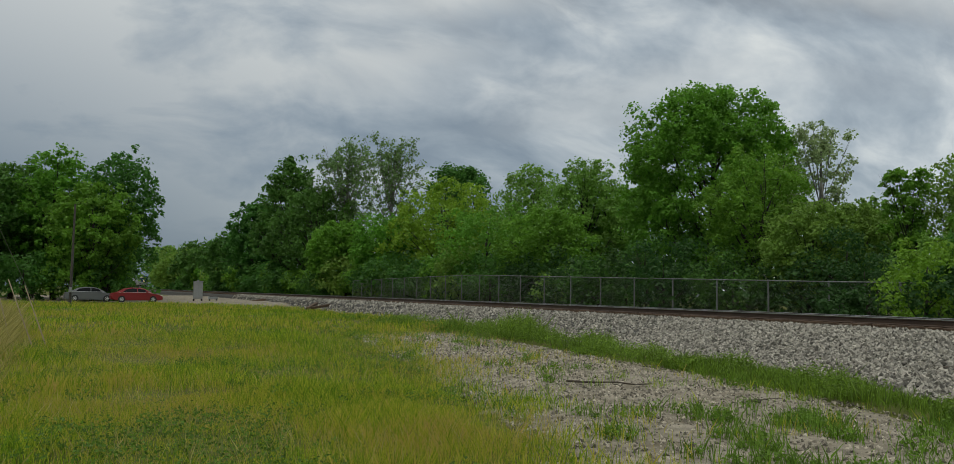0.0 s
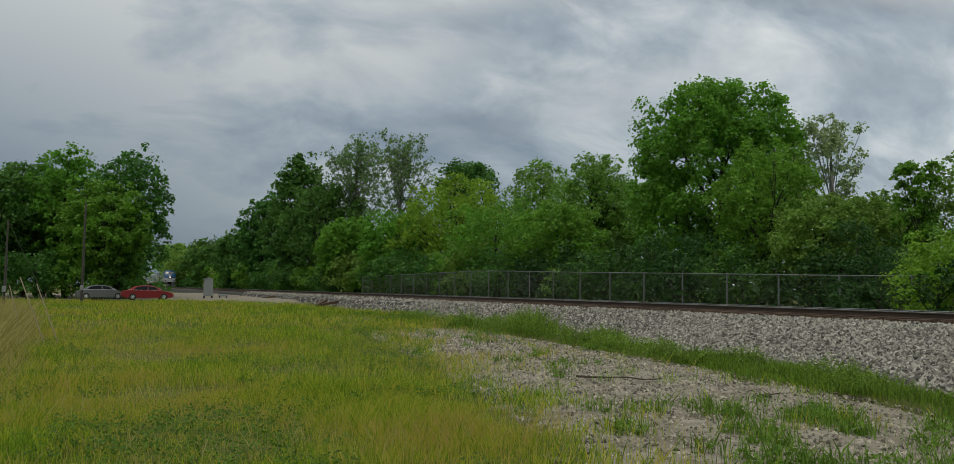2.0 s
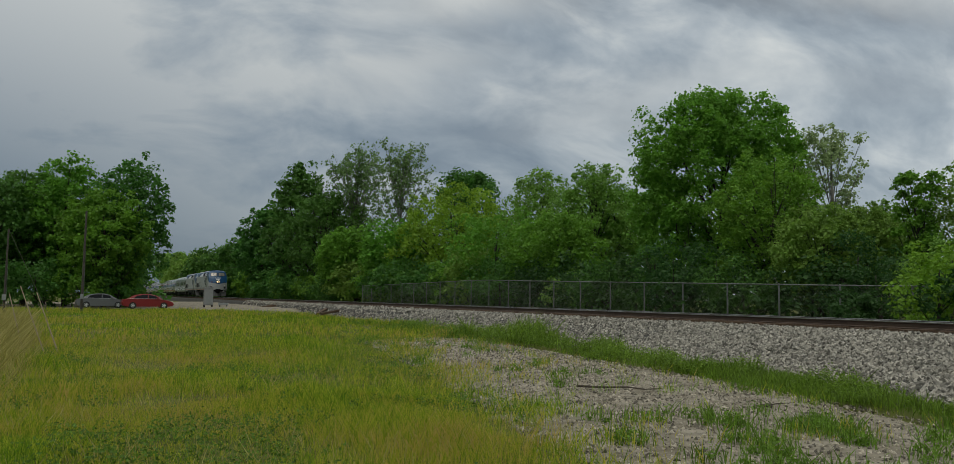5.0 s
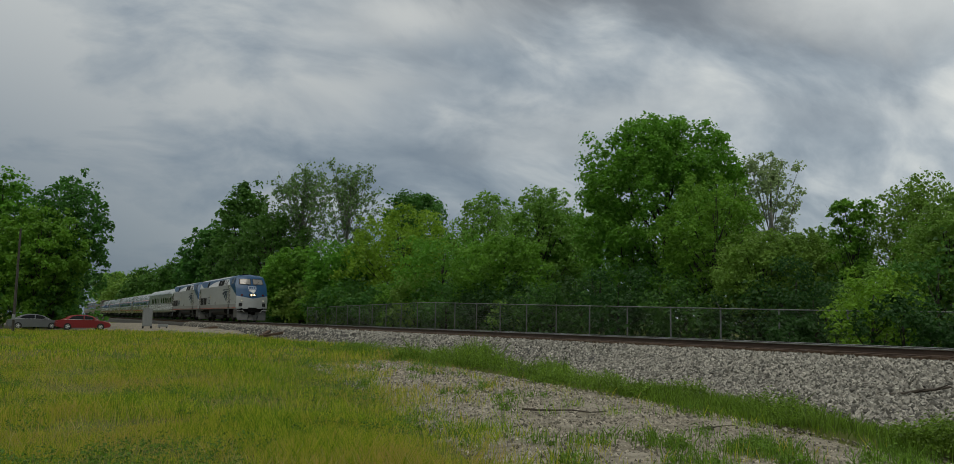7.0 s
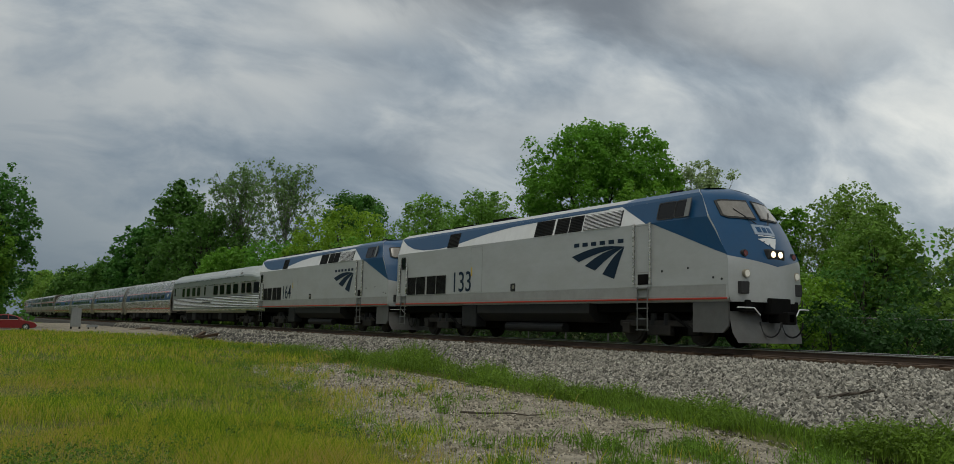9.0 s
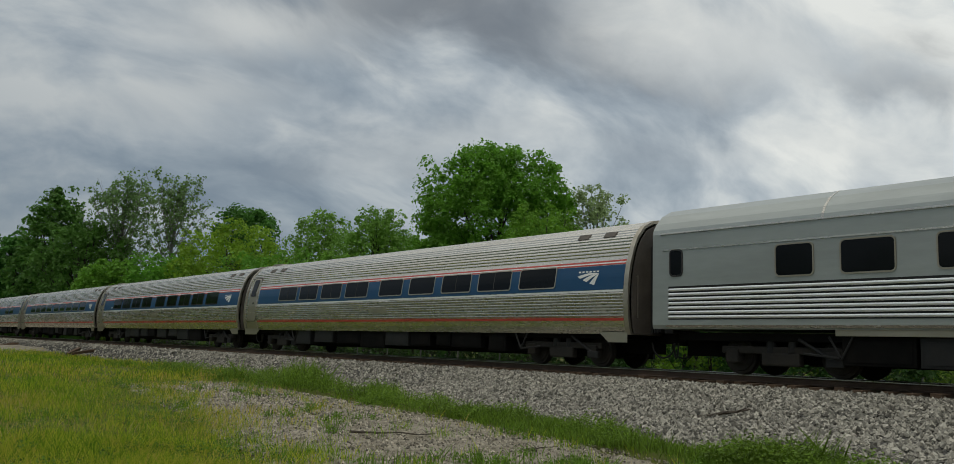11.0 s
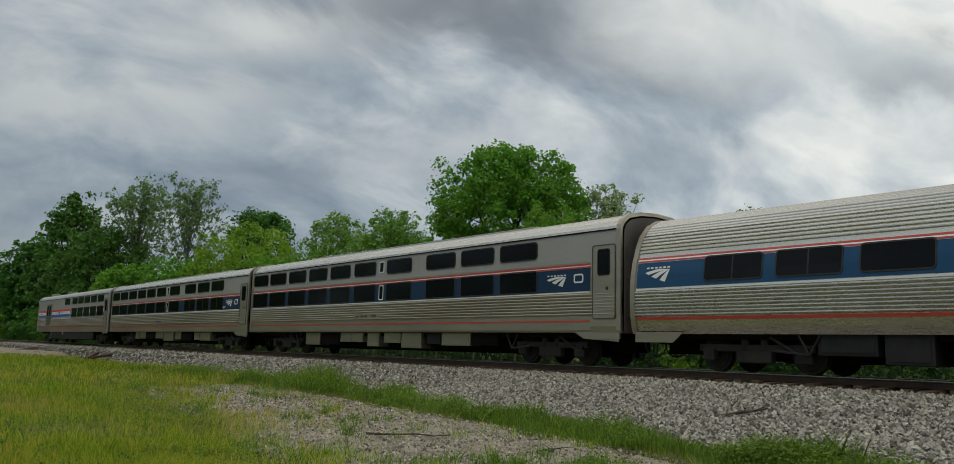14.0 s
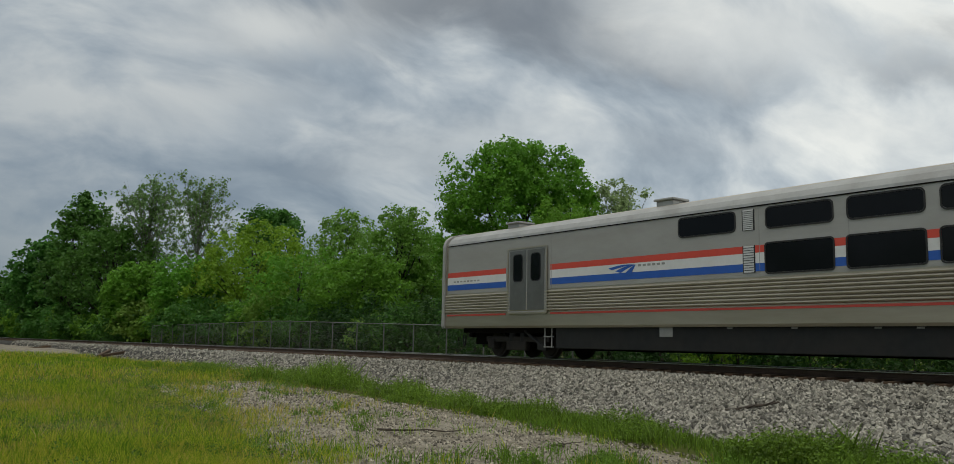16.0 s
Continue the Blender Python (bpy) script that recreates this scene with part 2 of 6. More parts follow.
# ---- mesh helpers ----
def mesh_from(name, verts, faces, mats, index=None, smooth=False):
    """A mesh from an (n, 3) array and an (m, k) array of corners."""
    me = bpy.data.meshes.new(name)
    verts, faces = np.asarray(verts, dtype=np.float32), np.asarray(faces, dtype=np.int32)
    me.vertices.add(len(verts))
    me.vertices.foreach_set("co", verts.ravel())
    n, k = faces.shape
    me.loops.add(n * k)
    me.loops.foreach_set("vertex_index", faces.ravel())
    me.polygons.add(n)
    me.polygons.foreach_set("loop_start", np.arange(0, n * k, k, dtype=np.int32))
    if index is not None:
        me.polygons.foreach_set("material_index", np.asarray(index, dtype=np.int32))
    me.polygons.foreach_set("use_smooth", np.full(n, smooth, dtype=bool))
    for m in mats if isinstance(mats, (list, tuple)) else [mats]:
        me.materials.append(m)
    me.update(calc_edges=True)
    me.validate()
    return me


def part(name, bm, mat, parent=None, label="", smooth=False):
    """Links a bmesh as one mesh object under a thing or a part."""
    me = bpy.data.meshes.new(name)
    bmesh.ops.recalc_face_normals(bm, faces=bm.faces)
    if smooth:
        for f in bm.faces:
            f.smooth = True
    bm.to_mesh(me)
    bm.free()
    me.materials.append(mat)
    ob = new(name, me)
    if parent:
        ob.parent = parent
    return tagged(ob, label)


def box(bm, x0, x1, y0, y1, z0, z1, bevel=0.0):
    m = Matrix.Translation(((x0 + x1) / 2, (y0 + y1) / 2, (z0 + z1) / 2)) @ Matrix.Diagonal((abs(x1 - x0), abs(y1 - y0), abs(z1 - z0), 1))
    r = bmesh.ops.create_cube(bm, size=1, matrix=m)
    if bevel:
        es = {e for v in r["verts"] for e in v.link_edges}
        bmesh.ops.bevel(bm, geom=list(es), offset=bevel, segments=2, affect="EDGES", profile=0.6)
    return bm


def tube(bm, a, b, r0, r1=None, sides=8):
    a, b = Vector(a), Vector(b)
    d = b - a
    m = Matrix.Translation((a + b) / 2) @ d.to_track_quat("Z", "Y").to_matrix().to_4x4()
    bmesh.ops.create_cone(bm, cap_ends=True, segments=sides, radius1=r0, radius2=r0 if r1 is None else r1, depth=d.length, matrix=m)
    return bm


def extrude(bm, loop, y0, y1, caps=True):
    """A closed (x, z) outline drawn out along y."""
    a = [bm.verts.new((x, y0, z)) for x, z in loop]
    b = [bm.verts.new((x, y1, z)) for x, z in loop]
    n = len(loop)
    for i in range(n):
        bm.faces.new((a[i], a[(i + 1) % n], b[(i + 1) % n], b[i]))
    if caps:
        bm.faces.new(a), bm.faces.new(b[::-1])
    return bm


def empty(name, label, category, group="", kind="", at=(0, 0, 0)):
    ob = new(name)
    ob.empty_display_size = 0.3
    ob.location = at
    return tagged(ob, label, category, group, kind)


# ---- ground, ballast, track ----
def toe(y):
    """x at which the ballast's slope meets the field."""
    return np.interp(y, [6, 9, 15, 27, 45, 70], [11.6, 12.2, 13.6, 15.4, 16.2, 16.9])


def lot_near(y):
    return np.interp(y, [2, 7.6, 9.6, 12.9, 17.2, 21, 29, 31], [2.6, 4.3, 5.1, 5.8, 6.8, 7.3, 8.8, 9.6])


def lot_far(y):
    return np.interp(y, [2, 7, 9.6, 12.3, 15, 18, 24, 30], [9.7, 10.3, 10.8, 11.0, 11.3, 11.6, 12.6, 13.2])


def height(x, y):
    """The field is level; beyond the track the ground swells gently under the fence."""
    x, y = np.asarray(x, float), np.asarray(y, float)
    beyond = np.clip((x - 21.0) / 3.5, 0, 1)
    swell = np.interp(y, [-60, 10, 22, 53, 84, 140, 400], [0.2, 0.2, 0.4, 1.0, 0.8, 0.5, 0.5])
    near = 0.04 * np.sin(0.31 * x + 0.2 * y) + 0.03 * np.sin(0.7 * x - 0.45 * y)
    far = np.clip(1 - (np.hypot(x, y) - 60) / 100, 0, 1)
    return beyond * swell + near * far * (1 - beyond) - 0.02


def sheet(name, xs, ys, zf, mat):
    gx, gy = np.meshgrid(xs, ys)
    v = np.stack([gx, gy, zf(gx, gy)], -1).reshape(-1, 3)
    nx, ny = len(xs), len(ys)
    i = (np.arange(ny - 1)[:, None] * nx + np.arange(nx - 1)).ravel()
    return new(name, mesh_from(name, v, np.stack([i, i + 1, i + nx + 1, i + nx], -1), mat, smooth=True))


def make_ground():
    xs = np.concatenate([[-3000, -900, -300, -120, -60], np.arange(-40, 60, 1.0), [60, 80, 130, 300, 900, 3000]])
    ys = np.concatenate([[-3000, -900, -300, -120, -60, -30], np.arange(-20, 120, 1.0), np.arange(120, 420, 15), [420, 600, 1200, 3000]])
    tagged(sheet("ground", xs, ys, height, SOIL), "grassy field soil with patches of bare earth", "ground", kind="structure")
    # worn gravel patch in the field
    ys = np.arange(2, 31.5, 0.25)
    us = np.linspace(0, 1, 40)
    gu, gy = np.meshgrid(us, ys)
    rag = np.array([noise.noise(Vector((0, float(y) * 0.9, 3))) for y in ys])[:, None] * 0.7 + np.array([noise.noise(Vector((5, float(y) * 3, 3))) for y in ys])[:, None] * 0.3
    end = np.clip((31.2 - gy) / 2.0, 0.05, 1)
    x0, x1 = lot_near(gy) + rag, lot_far(gy) + 0.5 * rag[::-1]
    mid = (x0 + x1) / 2 + 1.0 * (1 - end)
    gx = mid + (gu - 0.5) * (x1 - x0) * end ** 0.5
    bump = np.array([noise.noise(Vector((float(a) * 1.5, float(b) * 1.5, 0))) for a, b in zip(gx.ravel(), gy.ravel())]).reshape(gx.shape)
    z = height(gx, gy) + 0.025 + 0.015 * bump - 0.05 * (np.abs(gu - 0.5) > 0.49)
    n = len(us)
    i = (np.arange(len(ys) - 1)[:, None] * n + np.arange(n - 1)).ravel()
    me = mesh_from("gravel_lot", np.stack([gx, gy, z], -1).reshape(-1, 3), np.stack([i, i + 1, i + n + 1, i + n], -1), GRAVEL, smooth=True)
    tagged(new("gravel_lot", me), "worn grey gravel patch with sparse weeds", "gravel", kind="structure")
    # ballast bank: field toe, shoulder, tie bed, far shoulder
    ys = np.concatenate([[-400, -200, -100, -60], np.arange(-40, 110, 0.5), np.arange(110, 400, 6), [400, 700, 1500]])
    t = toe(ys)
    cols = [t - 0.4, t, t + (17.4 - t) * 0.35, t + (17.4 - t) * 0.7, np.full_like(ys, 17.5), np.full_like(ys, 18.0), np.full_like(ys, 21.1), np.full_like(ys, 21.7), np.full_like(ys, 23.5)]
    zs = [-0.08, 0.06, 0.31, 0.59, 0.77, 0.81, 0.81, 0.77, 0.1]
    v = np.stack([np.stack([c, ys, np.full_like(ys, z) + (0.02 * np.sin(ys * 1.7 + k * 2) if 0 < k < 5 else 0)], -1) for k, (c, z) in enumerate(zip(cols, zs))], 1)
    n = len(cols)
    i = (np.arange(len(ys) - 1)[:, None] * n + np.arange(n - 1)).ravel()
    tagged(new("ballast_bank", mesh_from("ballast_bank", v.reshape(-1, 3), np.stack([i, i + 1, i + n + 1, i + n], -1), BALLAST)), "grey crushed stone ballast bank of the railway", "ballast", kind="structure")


def make_track():
    track = empty("railway_track", "rusty steel rails on weathered wooden ties", "railway track", kind="structure", at=(TRACK, 0, 0))
    head = [(-0.036, 0), (-0.036, -0.035), (-0.01, -0.05), (-0.009, -0.14), (-0.07, -0.155), (-0.07, -0.17), (0.07, -0.17), (0.07, -0.155), (0.009, -0.14), (0.01, -0.05), (0.036, -0.035), (0.036, 0)]
    for s in (-1, 1):
        bm = bmesh.new()
        extrude(bm, [(s * 0.7535 + x, RAIL + z - 0.004) for x, z in head], -400, 1200)
        rail = part("rail", bm, RUST, track)
        bm = bmesh.new()
        extrude(bm, [(s * 0.7535 + x, RAIL + z) for x, z in ((-0.038, -0.022), (-0.038, -0.004), (-0.03, 0.0), (0.03, 0.0), (0.038, -0.004), (0.038, -0.022))], -400, 1200)
        part("rail_head", bm, POLISH, rail, "polished running surface")
    bm = bmesh.new()
    box(bm, -1.3, 1.3, -0.115, 0.115, 0.72, RAIL - 0.178, bevel=0.012)
    tie = part("tie", bm, TIE, track)
    bm = bmesh.new()
    for s in (-1, 1):
        box(bm, s * 0.7535 - 0.19, s * 0.7535 + 0.19, -0.1, 0.1, RAIL - 0.178, RAIL - 0.168)
    plate = part("tie_plate", bm, RUST, tie)
    rng = random.Random(4)
    y0 = -6.0
    for k in range(1, 300):
        o, q = new("tie", tie.data), new("tie_plate", plate.data)
        o.parent, q.parent = track, o
        o.matrix_basis = pose(rng.uniform(-0.16, 0.12), y0 + k * 0.52 + rng.uniform(-0.03, 0.03), rng.uniform(-0.015, 0.01), 0, 0, rng.uniform(-1.5, 1.5))
    tie.location = (0.02, y0, 0)
    bm = bmesh.new()
    for k in range(300, 900):
        box(bm, -1.3 + rng.uniform(-0.08, 0.08), 1.3, y0 + k * 0.52 - 0.115, y0 + k * 0.52 + 0.115, 0.74, RAIL - 0.178)
    tagged(part("distant_ties", bm, TIE, track), kind="stuff")


make_ground()
make_track()


# ---- fence beyond the track ----
def make_fence():
    fx, y_lo, y_hi = 25.0, 4.6, 83.6
    fence = empty("chain_link_fence", "grey galvanised chain-link fence behind the railway", "fence", at=(fx, 0, 0))
    top = lambda y: float(np.interp(y, [4, 22, 31, 40, 53.5, 56, 84], [1.95, 2.2, 2.38, 2.55, 2.83, 2.85, 2.64]))
    ys = np.arange(y_lo, y_hi + 0.1, 3.038)
    for k, y in enumerate(ys):
        bm = bmesh.new()
        z = top(y)
        tube(bm, (0, y, z - 2.1), (0, y, z), 0.035, sides=8)
        bmesh.ops.create_uvsphere(bm, u_segments=8, v_segments=4, radius=0.045, matrix=Matrix.Translation((0, y, z)))
        if k % 5 == 2:
            tube(bm, (0, y, z), (-0.25, y, z + 0.25), 0.014, sides=5)
        part("post", bm, GALV, fence)
        if k:
            bm = bmesh.new()
            tube(bm, (0, ys[k - 1], top(ys[k - 1])), (0, y, z), 0.022, sides=6)
            part("top_rail", bm, GALV, fence)
    # woven wires, two families of diagonals
    v, f = [], []
    h, step, r = 1.85, 0.13, 0.0024
    for s in (-1, 1):
        for y in np.arange(y_lo - h, y_hi, step):
            a, b = (y, 0.0), (y + h, h)
            if a[0] < y_lo:
                a = (y_lo, y_lo - y)
            if b[0] > y_hi:
                b = (y_hi, y_hi - y)
            p, q = [(yy, top(yy) - h + (zz if s > 0 else h - zz)) for yy, zz in (a, b)]
            m = ((p[0] + q[0]) / 2, (p[1] + q[1]) / 2 + 0.0)
            i = len(v)
            for yy, zz in (p, q):
                v += [(r * s - r, yy, zz + r), (r * s + r, yy, zz), (r * s - r, yy, zz - r)]
            f += [(i, i + 1, i + 4, i + 3), (i + 1, i + 2, i + 5, i + 4)]
    mesh = new("wire_mesh", mesh_from("wire_mesh", v, f, GALV))
    mesh.parent = fence
    tagged(mesh, "thin woven wire", kind="stuff")


make_fence()


# ---- trees ----
def leaf_cloud(centres, radii, per, size, rng, up=0.35):
    """Many small folded leaves scattered in clumps round the centres."""
    n = len(centres) * per
    c = np.repeat(centres, per, 0)
    d = rng.normal(size=(n, 3))
    d /= np.linalg.norm(d, axis=1, keepdims=True)
    d[:, 2] = np.where(d[:, 2] < -0.55, -d[:, 2], d[:, 2])
    pos = c + d * (1 - 0.6 * rng.random((n, 1)) ** 1.6) * np.repeat(radii, per)[:, None] * (0.8 + 0.5 * rng.random((n, 1)) ** 2) * np.array([1, 1, 0.95])
    nor = rng.normal(size=(n, 3)) * 0.45 + d * 0.7
    nor[:, 2] += up
    nor /= np.linalg.norm(nor, axis=1, keepdims=True)
    a = np.cross(nor, rng.normal(size=(n, 3)))
    a /= np.linalg.norm(a, axis=1, keepdims=True)
    b = np.cross(nor, a)
    s = (size * (0.6 + 0.8 * rng.random((n, 1))))
    v = np.stack([pos - a * s * 0.5, pos - b * s * 0.4 + nor * s * 0.12, pos + a * s * 0.55, pos + b * s * 0.4 + nor * s * 0.12], 1).reshape(-1, 3)
    return v, np.arange(n * 4).reshape(n, 4)


def make_tree(name, kind, x, y, h, w, leafmat, seed, label, bark=None, density=1.0, leaf=None):
    """Tapered trunk, limbs and a crown of leaf clumps with gaps. h: height, w: half the crown's width."""
    rng = np.random.default_rng(seed)
    z0 = float(height(x, y)) - 0.05
    h -= max(0.0, z0)
    tree = empty(name, label, "shrub" if kind == "bush" else "tree", at=(x, y, z0))
    dist = math.hypot(x, y)
    leaf = leaf or max(0.13, 0.0034 * dist) * {"poplar": 0.8, "birch": 0.95, "willow": 0.9}.get(kind, 1.0) * (1.1 if density > 1.5 else 1.0)
    bare = {"round": 0.14, "tall": 0.1, "poplar": 0.2, "birch": 0.3, "ash": 0.35, "willow": 0.15, "far": 0.05, "bush": 0.0}[kind]
    # lobes of the crown
    k = {"poplar": 60, "birch": 34}.get(kind, 26)
    rl = {"poplar": 0.20, "birch": 0.28}.get(kind, 0.30)
    lobes = []
    leafy = kind in ("round", "tall", "willow", "far", "bush")
    for i in range(0 if leafy else k):
        u = (i + rng.random()) / k
        env = w * float(np.interp(u, [0, 0.4, 0.8, 1.0], [0.5, 0.9, 1.0, 0.6]))
        a = i * 2.4 + rng.uniform(-0.6, 0.6)
        r = w * rl * rng.uniform(0.75, 1.2)
        off = max(0, env - r * 0.8) * rng.uniform(0.15, 1.15) ** 0.6
        z = h * (bare + (1 - bare) * u)
        lobes.append((math.cos(a) * off, math.sin(a) * off, min(z, h - r * 0.95), r))
    # clumps over each lobe's shell, then leaves
    thin = {"poplar": 0.08, "birch": 0.06, "ash": 0.16, "willow": 0.9}.get(kind, 1.0)
    clumps, radii = [], []
    for lx, ly, lz, r in lobes:
        m = 20
        d = rng.normal(size=(m, 3))
        d /= np.linalg.norm(d, axis=1, keepdims=True)
        d[:, 2] = np.where(d[:, 2] < -0.3, -d[:, 2], d[:, 2])
        p = np.array([lx, ly, lz]) + d * r * (0.5 + 0.6 * rng.random((m, 1))) * np.array([1, 1, 0.85])
        clumps.append(p[p[:, 2] > 0.1])
        radii.append(np.full(len(clumps[-1]), r * {"poplar": 0.62, "birch": 0.6}.get(kind, 0.5)) * rng.uniform(0.6, 1.3, len(clumps[-1])))
    if kind in ("poplar", "birch"):
        # ascending plumes of leaves along thin branches
        clumps, radii, lobes, n = [], [], [], (26 if kind == "birch" else 46)
        for i in range(n):
            u = (i + rng.random()) / n
            a = i * 2.4 + rng.uniform(-0.5, 0.5)
            z = h * (0.16 + 0.66 * u)
            reach = w * float(np.interp(u, [0, 0.4, 0.75, 1.0], [0.85, 1.0, 0.7, 0.2])) * rng.uniform(0.6, 1.1)
            tip = np.array([math.cos(a) * reach, math.sin(a) * reach, min(h, z + reach * (rng.uniform(0.7, 1.4) if kind == "birch" else rng.uniform(1.2, 2.6)) + 0.04 * h)])
            m = 9 if kind == "birch" else 14
            s = rng.random((m, 1)) ** 0.8 * 0.8 + 0.2
            root = np.array([0, 0, z * 0.9])
            q = root + (tip - root) * s + rng.normal(size=(m, 3)) * w * 0.06
            clumps.append(q)
            radii.append(np.full(m, w * (0.13 if kind == "birch" else 0.11)) * rng.uniform(0.6, 1.3, m))
            lobes.append((*tip, w * 0.1))
    elif leafy:
        # sprays over an uneven, bulging crown, most of them near its surface
        rc = {"bush": 0.26, "far": 0.2, "willow": 0.15}.get(kind, 0.11 if density > 1.5 else 0.145)
        n = {"bush": 60, "far": 170}.get(kind, 1100 if density > 1.5 else 460)
        d = rng.normal(size=(n, 3))
        d /= np.linalg.norm(d, axis=1, keepdims=True)
        flat_ = np.hypot(d[:, 0], d[:, 1])
        e = 3.0 if density > 1.5 else 2.4
        r = (flat_ ** e + np.abs(d[:, 2]) ** e) ** (-1 / e)
        o = rng.uniform(-50, 50, 3)
        swell = sum(amp * np.array([noise.noise(Vector(tuple(q * fr + o))) for q in d]) for fr, amp in ((1.6, 0.08 if density > 1.5 else 0.2), (3.6, 0.14 if density > 1.5 else 0.2), (8.0, 0.1)))
        r = r * ((0.99 if density > 1.5 else 0.95) + swell) * (1 - 0.55 * rng.random(n) ** 2.0)
        half = h * (1 - bare) / 2
        z = h * bare + half + d[:, 2] * r * half * 0.97
        u = np.clip((z / h - bare) / (1 - bare), 0, 1.05)
        waist = np.interp(u, [0, 0.3, 0.7, 1.0], {"tall": [0.85, 1.12, 0.85, 0.55], "willow": [0.95, 1.12, 0.9, 0.6], "bush": [1.05, 1.05, 1.0, 0.9]}.get(kind, [0.9, 1.05, 1.0, 0.92]))
        p = np.stack([d[:, 0] * r * w * waist, d[:, 1] * r * w * waist, z], -1)
        p = p[p[:, 2] > 0.12]
        clumps, radii = [p], [np.full(len(p), w * rc) * rng.uniform(0.55, 1.35, len(p))]
        lobes = [(*(q * np.array([0.8, 0.8, 0.96])), w * 0.25) for q in p[:{"bush": 8, "far": 10}.get(kind, 34)]]
    clumps, radii = np.concatenate(clumps), np.concatenate(radii)
    budget = {"far": 6000, "bush": 2300 if dist < 120 else 1500}.get(kind, 12000 if dist > 75 else 15500) * density
    shell = 4 * math.pi * w * w * 0.7 + 2 * math.pi * w * h * 0.8
    per = int(max(4 if kind == "poplar" else 5, min(budget, thin * 5.0 * shell / (leaf ** 2 * 0.45)) / len(clumps)))
    v, f = leaf_cloud(clumps, radii, per, leaf, rng)
    crown = new("crown", mesh_from("crown", v, f, leafmat))
    crown.parent = tree
    # trunk and limbs
    bark = bark or BARK
    bm = bmesh.new()
    tr = max(0.05, h * 0.014 + w * 0.02)
    top = Vector((rng.uniform(-0.1, 0.1) * w, rng.uniform(-0.1, 0.1) * w, h * 0.8))
    pts = [Vector((0, 0, 0))] + [top * u + Vector((rng.uniform(-1, 1), rng.uniform(-1, 1), 0)) * 0.04 * w for u in (0.2, 0.4, 0.6, 0.8, 1.0)]
    for i in range(5):
        tube(bm, pts[i], pts[i + 1], tr * (1 - 0.17 * i), tr * (1 - 0.17 * (i + 1)))
    part("trunk", bm, bark, tree, smooth=True)
    bm = bmesh.new()
    tube(bm, (0, 0, 0.03), top * 0.95, tr * 0.6, tr * 0.15, 6)
    for lx, ly, lz, r in lobes:
        u = min(0.85, max(0.15, (lz / h - 0.22)))
        base = top * (u / 1.0)
        tip = Vector((lx, ly, lz))
        mid = base.lerp(tip, 0.55) + Vector((0, 0, -0.12 * r))
        r0 = tr * (0.2 if kind in ("poplar", "birch") else 0.42) * (1 - 0.6 * u)
        tube(bm, base, mid, r0, r0 * 0.7, 6)
        tube(bm, mid, tip, r0 * 0.7, r0 * 0.3, 6)
        for _ in range(0 if kind in ("bush", "far") else 2):
            e = tip + Vector(rng.normal(size=3)) * r * 0.5
            tube(bm, mid.lerp(tip, rng.uniform(0.3, 1)), e, r0 * 0.3, r0 * 0.08, 4)
    part("branchwork", bm, bark, tree)
    return tree


LEAF_A = leaf_mat("leaves_bright", (0.155, 0.325, 0.034))
LEAF_B = leaf_mat("leaves_deep", (0.085, 0.205, 0.034))
LEAF_C = leaf_mat("leaves_yellow_green", (0.215, 0.375, 0.034))
LEAF_D = leaf_mat("leaves_grey_green", (0.175, 0.28, 0.095))
LEAF_E = leaf_mat("leaves_olive", (0.205, 0.345, 0.058))
LEAF_F = leaf_mat("leaves_silvery", (0.30, 0.40, 0.18))
# darker copy of the leaf green: shade under the trees put into the colour
LEAF_SHADE = leaf_mat("leaves_painted_shade", (0.048, 0.115, 0.026))
FOLIAGE = {"G": LEAF_SHADE, "F": LEAF_F, "A": LEAF_A, "B": LEAF_B, "C": LEAF_C, "D": LEAF_D, "E": LEAF_E}
NAMES = {"round": ("broadleaf_tree", "leafy green broadleaf tree with a full rounded crown"), "tall": ("cottonwood_tree", "tall dark green tree with an uneven crown"),
         "poplar": ("poplar_tree", "tall thin-leaved poplar with grey-green airy crown"), "birch": ("aspen_tree", "slender pale-barked tree with sparse silvery leaves"),
         "ash": ("ash_tree", "slim tree with an open dark green crown"), "willow": ("willow_tree", "soft olive-green tree with fine foliage"),
         "far": ("woodland_tree", "distant dark green tree at the edge of the wood"), "bush": ("shrub", "dense green shrub at the foot of the trees")}


def plant(rows, seed):
    for i, (kind, leafkey, x, y, h, w) in enumerate(rows):
        name, label = NAMES[kind]
        make_tree(name, kind, x, y, h, w, FOLIAGE[leafkey], seed + i, label, PALEBARK if kind in ("birch", "poplar") else None, density=4.2 if h * w > 60 and y < 60 else 1.0)


